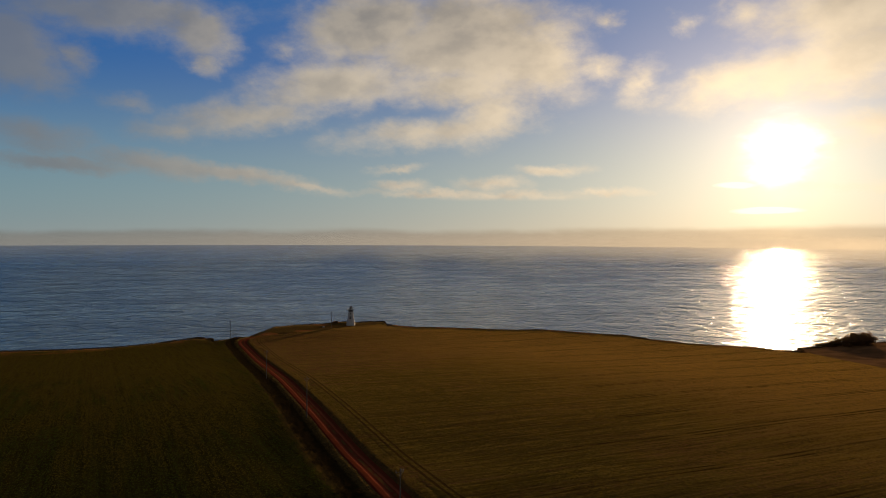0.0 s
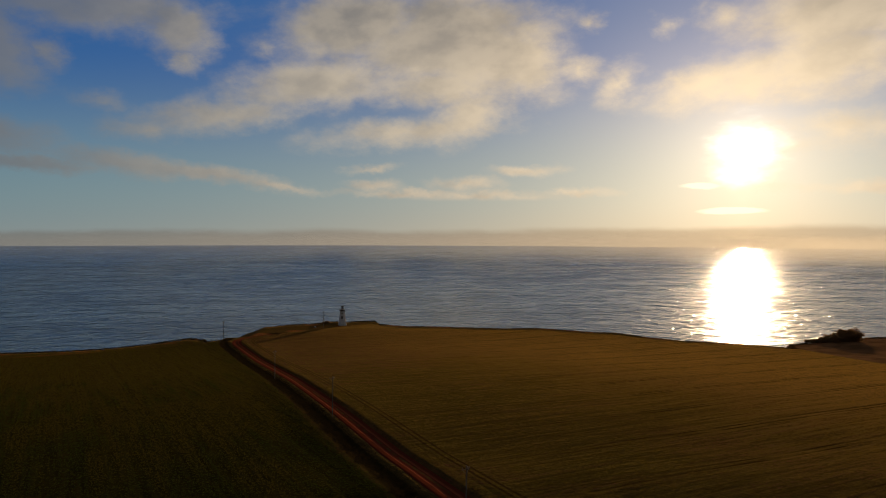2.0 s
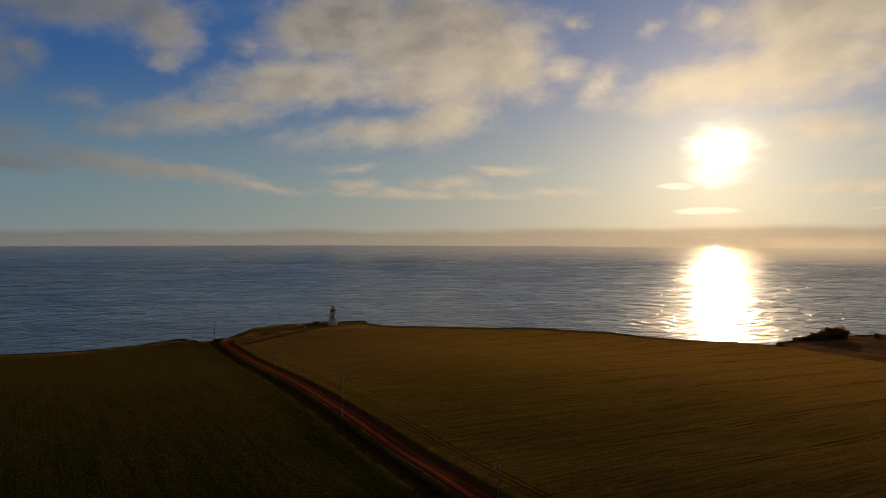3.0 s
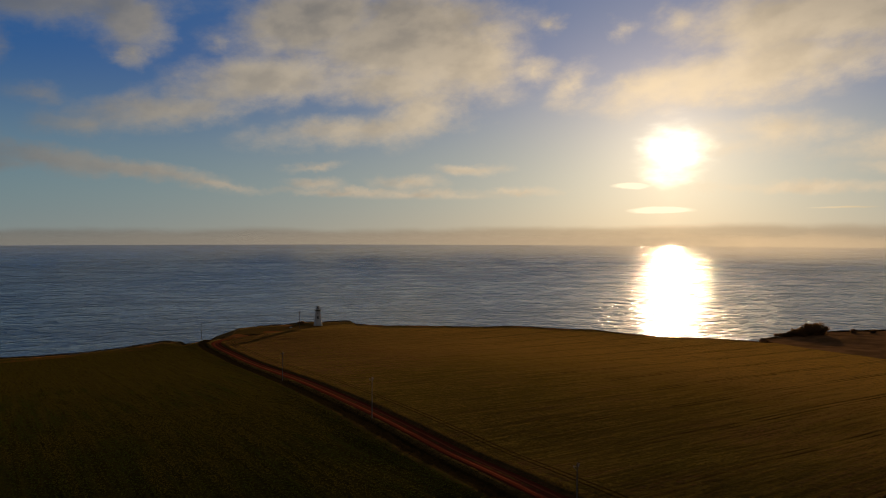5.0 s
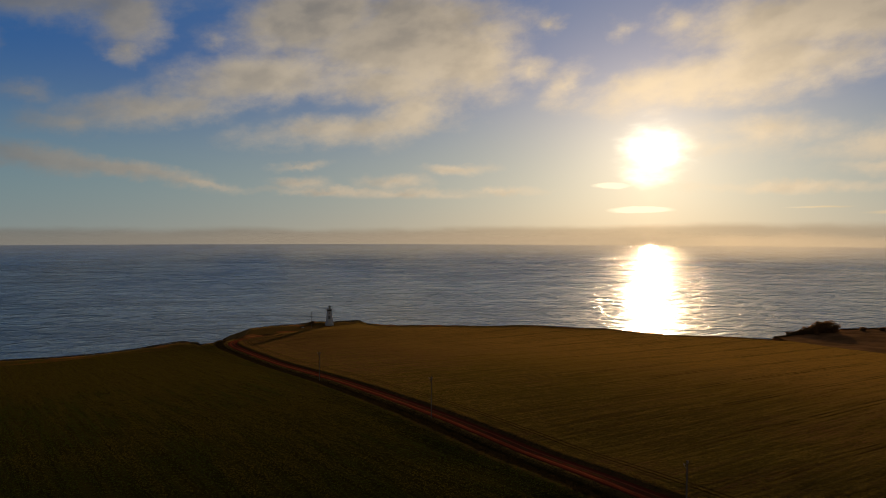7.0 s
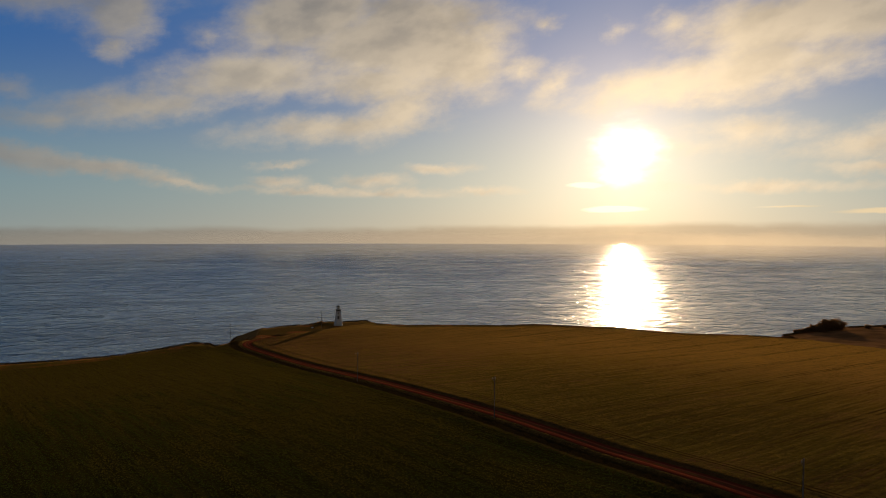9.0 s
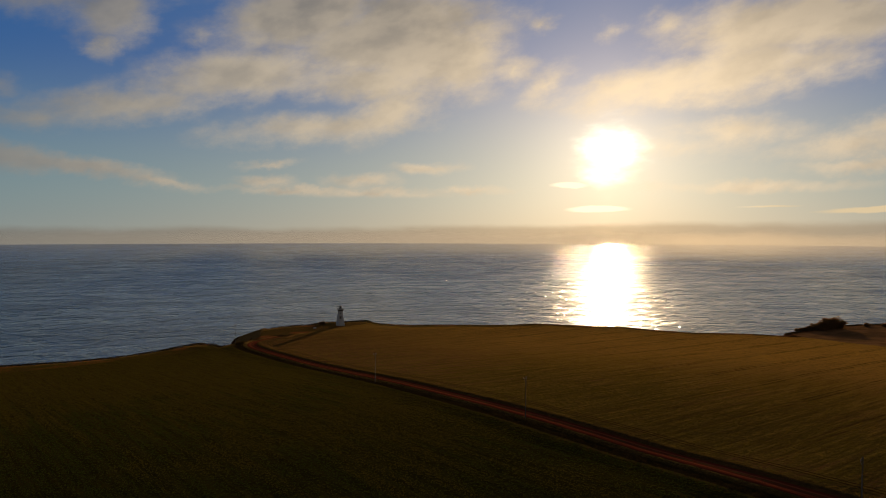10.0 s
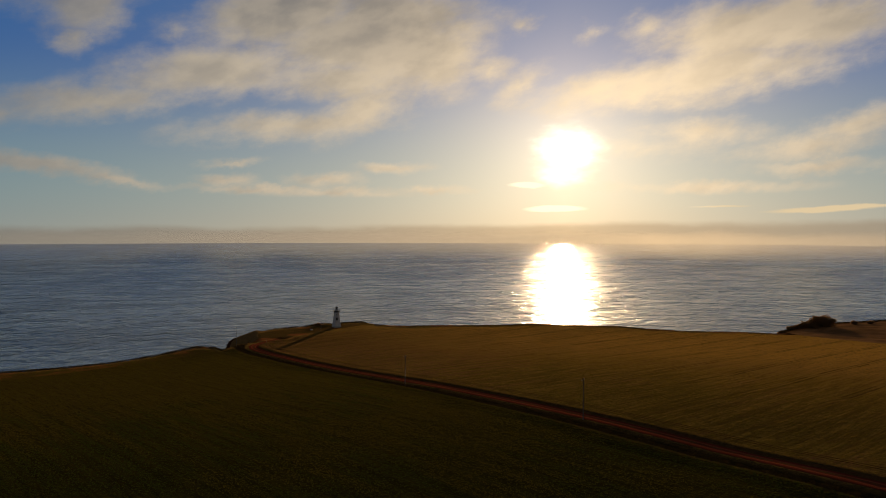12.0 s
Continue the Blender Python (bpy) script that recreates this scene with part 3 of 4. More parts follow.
def height(x, y, rd=None):
    x, y = np.atleast_1d(np.asarray(x, float)), np.atleast_1d(np.asarray(y, float))
    rd = road_dist(x, y) if rd is None else rd
    z = 35 - 14.0 * ss(130, 400, y) + 0.35 * waves(x, y, 90, 3)
    z = z + 1.2 * ss(148, 118, y) * ss(-60, -20, x)
    # the road lies between an eastern bank and a western ditch
    z = z + 0.55 * ss(2.3, 3.1, rd) - 0.15 * ss(4.5, 16.0, rd) - 0.5 * ss(-9, -16, rd) - 1.0 * np.exp(-((rd + 5.8) / 2.2) ** 2) * ss(390, 368, y) - 0.15 * ss(3.0, 2.2, np.abs(rd))
    # the cape's western shoulder falls towards the sea
    z = z - 0.42 * np.clip(-105 - x, 0, 18) * ss(398, 412, y)
    z = z + 0.9 * np.exp(-((x + 138) ** 2 + (y - 394) ** 2) / 260) + 0.8 * ss(-175, -215, x) * ss(280, 320, y) + 1.1 * np.exp(-((x + 65) ** 2 + (y - 463) ** 2) / 50) + 1.6 * ss(198, 216, x) * ss(300, 345, y)
    return z


def coast(x):
    p = np.array(COAST, float)
    return np.interp(x, p[:, 0], p[:, 1])


# ---- ground: one sheet from inland to the foot of the cliffs ----
def build_ground():
    xs = np.unique(np.r_[np.linspace(-4000, -700, 23), np.linspace(-700, -260, 60), np.arange(-260, 300, 1.6), np.linspace(300, 700, 70), np.linspace(700, 4000, 23)])
    ds = np.r_[0, 0.7, 1.6, 3, 5, 7.5, np.arange(10, 400, 2.6), np.linspace(405, 900, 40), np.linspace(950, 4300, 24)]
    c = coast(xs)
    near = ss(700, 400, np.abs(xs))
    c = c + near * (1.3 * waves(xs, xs * 0.3, 9, 5) + 0.8 * waves(xs, xs * 0.1, 3.3, 6))
    X = np.repeat(xs[:, None], len(ds), 1)
    wide = np.convolve(np.r_[np.repeat(c[:1], 30), c, np.repeat(c[-1:], 30)], np.ones(61) / 61, "valid")
    b = ss(2, 90, ds)[None, :] * ss(400, 300, np.abs(xs))[:, None]
    Y = c[:, None] * (1 - b) + wide[:, None] * b - ds[None, :]
    rd = road_dist(X.ravel(), Y.ravel())
    Z = height(X.ravel(), Y.ravel(), rd).reshape(X.shape)
    Z = Z - 0.5 * np.exp(-ds / 1.5)[None, :] + 0.25 * waves(X, Y, 6, 9) * np.exp(-ds / 12)[None, :] * near[:, None]
    Z = Z - 0.7 * (ss(-9.5, -8.0, rd) * ss(6.0, 4.5, rd)).reshape(X.shape)
    bank = 0.55 * np.exp(-((ds - 4.0) / 1.7) ** 2)[None, :] * (ss(-36, -30, xs) * ss(173, 166, xs))[:, None]
    Z = Z + bank
    # cliff rows, from the brink down to below the water
    fall = [(0.5, 0.10), (1.1, 0.28), (2.2, 0.5), (2.9, 0.72), (4.4, 0.88), (7.0, 1.0), (14.0, 1.12)]
    top = Z[:, :1]
    CX = np.repeat(xs[:, None], len(fall), 1) + 0.9 * waves(xs[:, None] * 1.0, np.arange(len(fall))[None, :] * 9.0, 8, 11)
    CY = c[:, None] + np.array([o for o, _ in fall])[None, :] + 0.8 * waves(xs[:, None], np.arange(len(fall))[None, :] * 7.0, 5, 12)
    CZ = top * (1 - np.array([f for _, f in fall])[None, :]) - 1.0 * (np.array([f for _, f in fall]) > 1)[None, :]
    X, Y, Z = np.c_[CX[:, ::-1], X], np.c_[CY[:, ::-1], Y], np.c_[CZ[:, ::-1], Z]
    nx, nd = X.shape
    idx = np.arange(nx * nd).reshape(nx, nd)
    faces = np.stack([idx[:-1, :-1], idx[:-1, 1:], idx[1:, 1:], idx[1:, :-1]], -1).reshape(-1, 4)
    data = bpy.data.meshes.new("ground")
    data.from_pydata(np.stack([X, Y, Z], -1).reshape(-1, 3).tolist(), [], faces.tolist())
    a = data.attributes.new("road_dist", "FLOAT", "POINT")
    a.data.foreach_set("value", np.r_[road_dist(X.ravel(), Y.ravel())].astype(np.float32))
    b = data.attributes.new("edge_dist", "FLOAT", "POINT")
    e = np.repeat(np.r_[np.zeros(len(fall)), ds][None, :], nx, 0)
    b.data.foreach_set("value", e.ravel().astype(np.float32))
    data.materials.append(LAND)
    data.polygons.foreach_set("use_smooth", [True] * len(data.polygons))
    return new("ground", data)


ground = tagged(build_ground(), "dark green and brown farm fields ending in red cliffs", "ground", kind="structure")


def build_verge():
    """The shoulders of the road: ditch, bed and bank as one strip over the ground."""
    us = np.arange(-10.5, 6.6, 0.34)
    side = np.c_[ROAD_DIR[:, 1], -ROAD_DIR[:, 0]]
    P = ROAD_PTS[:, None, :] + side[:, None, :] * us[None, :, None]
    x, y = P[..., 0], P[..., 1]
    rough = 0.10 * waves(x, y, 1.9, 51) + 0.12 * waves(x, y, 5.0, 52)
    z = height(x.ravel(), y.ravel(), np.broadcast_to(us, x.shape).ravel()).reshape(x.shape) + rough * ss(1.9, 2.6, np.abs(us))[None, :]
    z = z - 0.5 * ss(-9.3, -10.5, us)[None, :] - 0.6 * ss(5.6, 6.6, us)[None, :]
    nx, nd = x.shape
    idx = np.arange(nx * nd).reshape(nx, nd)
    faces = np.stack([idx[:-1, :-1], idx[:-1, 1:], idx[1:, 1:], idx[1:, :-1]], -1).reshape(-1, 4)
    data = bpy.data.meshes.new("verge")
    data.from_pydata(np.stack([x, y, z], -1).reshape(-1, 3).tolist(), [], faces[:, ::-1].tolist())
    for name, value in (("road_dist", np.broadcast_to(us, x.shape)), ("edge_dist", np.full(x.shape, 60.0))):
        data.attributes.new(name, "FLOAT", "POINT").data.foreach_set("value", value.astype(np.float32).ravel())
    data.materials.append(LAND)
    data.polygons.foreach_set("use_smooth", [True] * len(data.polygons))
    return new("verge", data)


tagged(build_verge(), "rough grass bank and ditch with painted shade along the dirt road", "verge", kind="structure")


def build_dirt_road():
    us = np.linspace(-2.6, 2.6, 23)
    side = np.c_[ROAD_DIR[:, 1], -ROAD_DIR[:, 0]]
    P = ROAD_PTS[:, None, :] + side[:, None, :] * us[None, :, None]
    x, y = P[..., 0], P[..., 1]
    z = height(x.ravel(), y.ravel(), np.zeros(x.size)).reshape(x.shape) + 0.10
    rut = np.exp(-((np.abs(us) - 0.9) / 0.33) ** 2)
    z = z - 0.09 * rut[None, :] - 0.25 * ss(2.1, 2.6, np.abs(us))[None, :] + 0.03 * waves(x, y, 2.5, 21)
    nx, nd = x.shape
    idx = np.arange(nx * nd).reshape(nx, nd)
    faces = np.stack([idx[:-1, :-1], idx[:-1, 1:], idx[1:, 1:], idx[1:, :-1]], -1).reshape(-1, 4)
    data = bpy.data.meshes.new("road")
    data.from_pydata(np.stack([x, y, z], -1).reshape(-1, 3).tolist(), [], faces[:, ::-1].tolist())
    a = data.attributes.new("across", "FLOAT", "POINT")
    a.data.foreach_set("value", np.repeat(us[None, :], nx, 0).ravel().astype(np.float32))
    data.materials.append(ROAD)
    return new("road", data)


tagged(build_dirt_road(), "rutted red dirt road between the two fields", "road", kind="structure")


# ---- sea and clouds ----
def build_disc(name, radii, sides, z, mat, centre=(0, 0), swell=0.0):
    bm = bmesh.new()
    loops = [[bm.verts.new((centre[0] + r * math.cos(k * math.tau / sides), centre[1] + r * math.sin(k * math.tau / sides), z + swell * noise.noise((r * math.cos(k * math.tau / sides) / 400, r * math.sin(k * math.tau / sides) / 400, 3.0)))) for k in range(sides)] for r in radii]
    for lo, hi in zip(loops, loops[1:]):
        for k in range(sides):
            bm.faces.new((lo[k], hi[k], hi[(k + 1) % sides], lo[(k + 1) % sides]))
    return mesh_object(name, bm, mat, True)


tagged(build_disc("water", [1, 300, 600, 1000, 1600, 2400, 3400, SEA_EDGE], 192, 0.0, SEA, (-53, 6)), "grey-blue rippled sea glittering under a low sun", "sea", kind="structure")
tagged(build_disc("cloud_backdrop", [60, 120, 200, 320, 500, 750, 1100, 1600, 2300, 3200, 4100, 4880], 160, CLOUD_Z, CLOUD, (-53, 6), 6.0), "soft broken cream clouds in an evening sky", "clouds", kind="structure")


# ---- sea haze: glow painted on thin upright veils far out, densest towards the sun ----
def build_haze_glow(n):
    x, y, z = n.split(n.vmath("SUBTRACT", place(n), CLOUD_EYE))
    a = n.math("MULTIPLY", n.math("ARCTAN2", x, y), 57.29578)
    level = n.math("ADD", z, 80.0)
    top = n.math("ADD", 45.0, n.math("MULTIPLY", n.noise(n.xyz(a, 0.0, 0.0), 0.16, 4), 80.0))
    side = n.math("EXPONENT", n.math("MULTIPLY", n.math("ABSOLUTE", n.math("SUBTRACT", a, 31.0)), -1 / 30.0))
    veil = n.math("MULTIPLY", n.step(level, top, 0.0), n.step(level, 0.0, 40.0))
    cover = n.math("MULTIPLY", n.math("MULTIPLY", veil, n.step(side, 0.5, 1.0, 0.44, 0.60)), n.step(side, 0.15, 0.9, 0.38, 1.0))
    # the haze is emission, warmer on the sun's side, on added rings
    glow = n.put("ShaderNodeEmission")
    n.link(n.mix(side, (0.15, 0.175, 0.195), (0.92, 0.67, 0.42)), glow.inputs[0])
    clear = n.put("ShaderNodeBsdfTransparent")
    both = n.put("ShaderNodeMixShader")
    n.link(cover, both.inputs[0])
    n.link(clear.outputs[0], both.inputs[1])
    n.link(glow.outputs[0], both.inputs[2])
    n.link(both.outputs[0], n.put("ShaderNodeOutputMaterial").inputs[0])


HAZE_GLOW = material("haze_glow", build_haze_glow)
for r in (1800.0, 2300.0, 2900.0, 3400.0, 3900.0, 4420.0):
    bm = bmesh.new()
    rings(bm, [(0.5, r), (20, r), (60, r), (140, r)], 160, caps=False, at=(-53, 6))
    tagged(mesh_object("haze_glow_backdrop", bm, HAZE_GLOW, True), "thin glowing veil that paints warm haze along the horizon", "fog", kind="structure")


# ---- the western bluff of the cape, undercut by the gully ----
ROCK = plain("red_sandstone", (0.022, 0.010, 0.006), (0.050, 0.020, 0.010), 0.35, 0.95, 0.8, 0.5, spec=0.0)
HEATH = plain("cape_heath", (0.085, 0.055, 0.020), (0.14, 0.080, 0.032), 0.3, 0.95, 0.8, 0.3, spec=0.0)


def build_bluff():
    """The shoulder falls away from the cape, then breaks off in a cliff."""
    ys = np.arange(394.0, 488.0, 1.2)
    edge = np.interp(ys, [394, 399, 406, 415, 430, 445, 470, 480, 488], [-108, -111.5, -116, -120.5, -122.0, -122.0, -119.5, -117, -108])
    edge = edge + 0.9 * waves(ys, 0 * ys, 7, 71) + 0.5 * waves(ys, 0 * ys, 2.6, 72)
    inland = np.interp(ys, [394, 448, 458, 488], [-100, -100, -90, -86])
    drop = [(0.0, -0.3), (0.2, -1.2), (0.0, -3.0), (0.4, -5.0), (0.3, -7.5), (0.8, -10.0), (1.4, -14.0), (2.0, -22.0)]
    bm = bmesh.new()
    grid = []
    for y, e, i in zip(ys, edge, inland):
        row = []
        fall = 0.42 - 0.08 * float(ss(445, 460, y))
        for x in np.linspace(i, e + 0.5, 16):
            z = 20.9 - fall * max(0.0, -105.0 - x) - 0.12 * max(0.0, y - 448.0) - 0.2 * max(0.0, x + 106.5)
            z += 0.25 * noise.noise((x / 4, y / 4, 2.0)) + 0.6 * noise.noise((y / 2.3, x / 5, 6.0)) * max(0.0, (-112.0 - x) / 10.0)
            z = z if y < ys[-1] - 0.5 else -1.0
            row.append(bm.verts.new((x, y, z)))
        for out, down in drop:
            r = 1.0 * noise.noise((y / 4, down / 2.5, 5.0)) + 0.4 * noise.noise((y / 1.4, down, 8.0))
            row.append(bm.verts.new((e - out + r, y + 0.5 * r, max(z + down, -1.0) + 0.4 * r)))
        grid.append(row)
    for near, far in zip(grid, grid[1:]):
        for k in range(len(near) - 1):
            bm.faces.new((near[k], far[k], far[k + 1], near[k + 1]))
    ob = mesh_object("cliff", bm, ROCK)
    ob.data.materials.append(HEATH)
    for f in ob.data.polygons:
        f.material_index = 1 if f.index % 23 < 14 else 0
    return tagged(ob, "dark red sandstone bluff under the cape", "cliff", kind="structure")


build_bluff()


# ---- things ----
def ground_z(x, y):
    return float(height(x, y)[0])


def build_lighthouse():
    top = new("lighthouse")
    t = radians(22.5)
    part("foundation", rings(bmesh.new(), [(-0.6, 2.95), (0.25, 2.95), (0.32, 2.85)], 8, t), CONCRETE, top, "low concrete footing")
    part("tower", rings(bmesh.new(), [(0.3, 2.62), (8.3, 1.42), (8.45, 1.46)], 8, t), WHITE, top, "white tapered octagonal wall")
    # corner boards, one for each edge of the tower
    for k in range(8):
        a = t + k * math.tau / 8
        bm = bmesh.new()
        limb(bm, (2.64 * math.cos(a), 2.64 * math.sin(a), 0.32), (1.44 * math.cos(a), 1.44 * math.sin(a), 8.3), 0.09, 0.07, 5)
        part("corner_board", bm, WHITE, top)
    part("gallery_bracket", rings(bmesh.new(), [(8.45, 1.5), (8.7, 1.65), (9.1, 2.12)], 8, t), DARK, top, "dark flared gallery cornice")
    part("gallery_deck", rings(bmesh.new(), [(9.1, 2.15), (9.28, 2.25), (9.34, 2.2)], 8, t), DARK, top, "dark gallery deck")
    for k in range(8):
        a = t + k * math.tau / 8
        bm = bmesh.new()
        box(bm, 2.1 * math.cos(a), 2.1 * math.sin(a), 9.84, 0.09, 0.09, 1.0, math.degrees(a), 0.01)
        part("rail_post", bm, DARK, top)
    for z in (9.8, 10.3):
        bm = bmesh.new()
        ends = [(2.1 * math.cos(t + k * math.tau / 8), 2.1 * math.sin(t + k * math.tau / 8), z) for k in range(9)]
        for a, b in zip(ends, ends[1:]):
            limb(bm, a, b, 0.035, 0.035, 5)
        part("rail", bm, DARK, top)
    part("lantern_base", rings(bmesh.new(), [(9.34, 0.98), (10.0, 0.98), (10.06, 1.03)], 8, t), WHITE, top)
    lantern = part("lantern", rings(bmesh.new(), [(10.06, 0.9), (10.12, 0.9)], 8, t), DARK, top, "glazed lantern room")
    for k in range(8):
        a, b = t + k * math.tau / 8, t + (k + 1) * math.tau / 8
        bm = bmesh.new()
        box(bm, 0.94 * math.cos(a), 0.94 * math.sin(a), 10.56, 0.08, 0.08, 1.0, math.degrees(a))
        part("mullion", bm, DARK, lantern)
        m = (a + b) / 2
        bm = bmesh.new()
        box(bm, 0.86 * math.cos(m), 0.86 * math.sin(m), 10.56, 0.012, 0.62, 0.96, math.degrees(m))
        pane = part("pane", bm, GLASS, lantern)
        pane.visible_shadow = False
    part("lamp", rings(bmesh.new(), [(10.12, 0.2), (10.4, 0.2), (10.45, 0.3), (10.8, 0.3), (10.9, 0.15)], 10), STEEL, lantern)
    part("roof", rings(bmesh.new(), [(11.05, 1.2), (11.12, 1.23), (11.5, 0.8), (11.75, 0.3), (11.85, 0.14)], 8, t), DARK, top, "dark lantern roof")
    part("finial", rings(bmesh.new(), [(11.84, 0.06), (11.95, 0.16), (12.08, 0.13), (12.18, 0.03), (12.7, 0.02)], 8), DARK, top)

    def opening(name, face, z, wide, tall):
        """A framed opening on one of the eight leaning walls."""
        a = face * math.tau / 8
        r = (2.62 - (z - 0.3) * 1.2 / 8.0) * math.cos(math.pi / 8) + 0.03
        lean = math.degrees(math.atan2(1.2 * math.cos(math.pi / 8), 8.0))
        m = pose(r * math.cos(a), r * math.sin(a), z, 0, 0, math.degrees(a)) @ pose(0, 0, 0, 0, -lean, 0)
        bm = bmesh.new()
        box(bm, 0, 0, 0, 0.10, wide, tall)
        bm.transform(m)
        leaf = part(name, bm, WINDOW if name == "window" else DARK, top)
        bm = bmesh.new()
        for sx, cy, cz, sy, sz in ((0.16, 0, tall / 2 + 0.07, wide + 0.36, 0.14), (0.16, wide / 2 + 0.07, 0, 0.14, tall), (0.16, -wide / 2 - 0.07, 0, 0.14, tall), (0.22, 0, -tall / 2 - 0.05, wide + 0.36, 0.1)):
            box(bm, 0, cy, cz, sx, sy, sz)
        bm.transform(m)
        part("frame", bm, WHITE, leaf)
        if name == "window":
            bm = bmesh.new()
            box(bm, 0.05, 0, 0, 0.06, 0.05, tall)
            box(bm, 0.05, 0, 0, 0.06, wide, 0.05)
            bm.transform(m)
            part("glazing_bar", bm, WHITE, leaf)
    opening("window", 6, 4.6, 1.1, 1.7)
    opening("window", 6, 7.2, 0.6, 0.9)
    opening("window", 3, 4.4, 0.75, 1.2)
    opening("door", 0, 1.45, 1.1, 2.1)
    x, y = -58.7, 455.5
    top.matrix_world = pose(x, y, 21.1, 0, 0, 0)
    return tagged(top, "white octagonal lighthouse with a dark lantern roof on the cape", "lighthouse")


build_lighthouse()


def build_utility_pole(tall=10.2):
    top = new("utility_pole")
    part("pole", rings(bmesh.new(), [(-0.5, 0.145), (0.0, 0.14), (tall, 0.095), (tall + 0.05, 0.065)], 10), WOOD, top)
    bm = bmesh.new()
    box(bm, 0, 0.15, tall - 0.55, 1.5, 0.09, 0.11, 0, 0.012)
    part("crossarm", bm, WOOD, top)
    for s in (-1, 1):
        bm = bmesh.new()
        limb(bm, (s * 0.62, 0.15, tall - 0.6), (0, 0.15, tall - 1.2), 0.025, 0.025, 5)
        part("brace", bm, STEEL, top)
    for at in (-0.66, 0.3, 0.66):
        part("insulator", rings(bmesh.new(), [(tall - 0.49, 0.05), (tall - 0.42, 0.085), (tall - 0.36, 0.06), (tall - 0.30, 0.085), (tall - 0.22, 0.04)], 8, at=(at, 0.15)), CERAMIC, top, "brown ceramic insulator")
    return tagged(top, "weathered wooden utility pole with a crossarm beside the dirt road", "utility pole", "poles along the road")


POLES = [(-6.1, 104.2, 36), (-33.8, 177.5, 36), (-61.7, 249.4, 36), (-116.3, 391.0, 60), (-69.2, 444.0, 20)]
first = build_utility_pole()
for i, (x, y, turn) in enumerate(POLES):
    m = pose(x, y, ground_z(x, y) if i != 3 else ground_z(x, y) - 0.2, 0.6 - 0.3 * i, 0.4 * (i % 3) - 0.4, turn)
    if i == 0:
        first.matrix_world = m
    else:
        copy_thing(first, m)


# ---- plants ----
def leaf_cloud(rng, centres, radii, count, size, up=0.0):
    """Loose leaves scattered in and over a set of clumps."""
    k = rng.randint(0, len(centres), count)
    v = rng.normal(size=(count, 3))
    v /= np.linalg.norm(v, axis=1)[:, None]
    c = centres[k] + v * (radii[k] * rng.uniform(0.45, 1.05, count)[:, None] ** 0.5)
    a = rng.normal(size=(count, 3))
    b = rng.normal(size=(count, 3))
    a /= np.linalg.norm(a, axis=1)[:, None]
    b /= np.linalg.norm(b, axis=1)[:, None]
    a[:, 2] += up
    s = size * rng.uniform(0.6, 1.4, count)[:, None]
    return np.stack([c - b * s * 0.35, c + b * s * 0.35, c + a * s], 1)


def build_shrub(rng, wide, tall, lean):
    """A wind-bent seaside shrub: several limbs and a ragged crown."""
    top = new("seaside_shrub")
    stems = bmesh.new()
    tips = []
    for k in range(7):
        a = rng.uniform(0, math.tau)
        mid = Vector((math.cos(a) * wide * 0.16 + lean * 0.3, math.sin(a) * wide * 0.16, tall * 0.4))
        tip = Vector((math.cos(a) * wide * 0.34 + lean, math.sin(a) * wide * 0.34, tall * rng.uniform(0.62, 0.85)))
        limb(stems, (math.cos(a) * 0.15, math.sin(a) * 0.15, -0.3), mid, 0.10, 0.06)
        limb(stems, mid, tip, 0.06, 0.02)
        tips += [tip, mid * 0.45 + tip * 0.55]
    part("trunk", stems, BARK, top)
    c = np.array([tuple(p) for p in tips]) + rng.normal(size=(len(tips), 3)) * (wide * 0.06)
    r = np.stack([rng.uniform(0.16, 0.26, len(c)) * wide, rng.uniform(0.16, 0.26, len(c)) * wide, rng.uniform(0.13, 0.22, len(c)) * tall], 1)
    low = np.c_[rng.normal(size=(9, 2)) * wide * 0.24, rng.uniform(0.1, 0.45, 9) * tall]
    c = np.r_[c, low]
    r = np.r_[r, np.tile([[wide * 0.26, wide * 0.26, tall * 0.24]], (9, 1))]
    crown = soup("crown", leaf_cloud(rng, c, r, 2200, 0.5, 0.25), SHRUB_LEAF)
    crown.parent = top
    return tagged(top, "dark wind-bent shrub on the grassy headland", "shrub", "shrubs on the headland")


rng = np.random.RandomState(4)
SHRUBS = [(195.5, 371.0, 2.0, 1.09), (198, 370.5, 2.4, 1.56), (200.5, 370, 2.8, 1.95), (203, 369.5, 3.6, 2.5), (205.5, 369, 4.4, 3.2), (208, 368.5, 5.2, 3.82), (210.5, 368, 5.6, 5.6), (213, 367.5, 5.8, 6.2), (215.5, 367, 5.8, 6.3), (218, 366.5, 5.6, 6.2), (212, 363, 5.6, 4.6), (217, 362.5, 5.6, 4.8), (207, 365, 4.6, 3.4), (240, 368, 3.4, 1.8), (252, 367, 3.0, 1.8)]
CAPE_SHRUBS = [(-70.6, 461.5, 2.0, 0.7), (-68.8, 461.8, 2.2, 0.85)]
for x, y, wide, tall in SHRUBS:
    s = build_shrub(rng, wide, tall, 0.12 * tall * rng.uniform(0.5, 1.1))
    s.matrix_world = pose(x, y, ground_z(x, y), 0, 0, 0)
for x, y, wide, tall in CAPE_SHRUBS:
    s = build_shrub(rng, wide, tall, 0.2)
    s.matrix_world = pose(x, y, ground_z(x, y), 0, 0, 0)
    tagged(s, "low dark shrub by the cliff edge near the lighthouse", group="shrubs near the lighthouse")


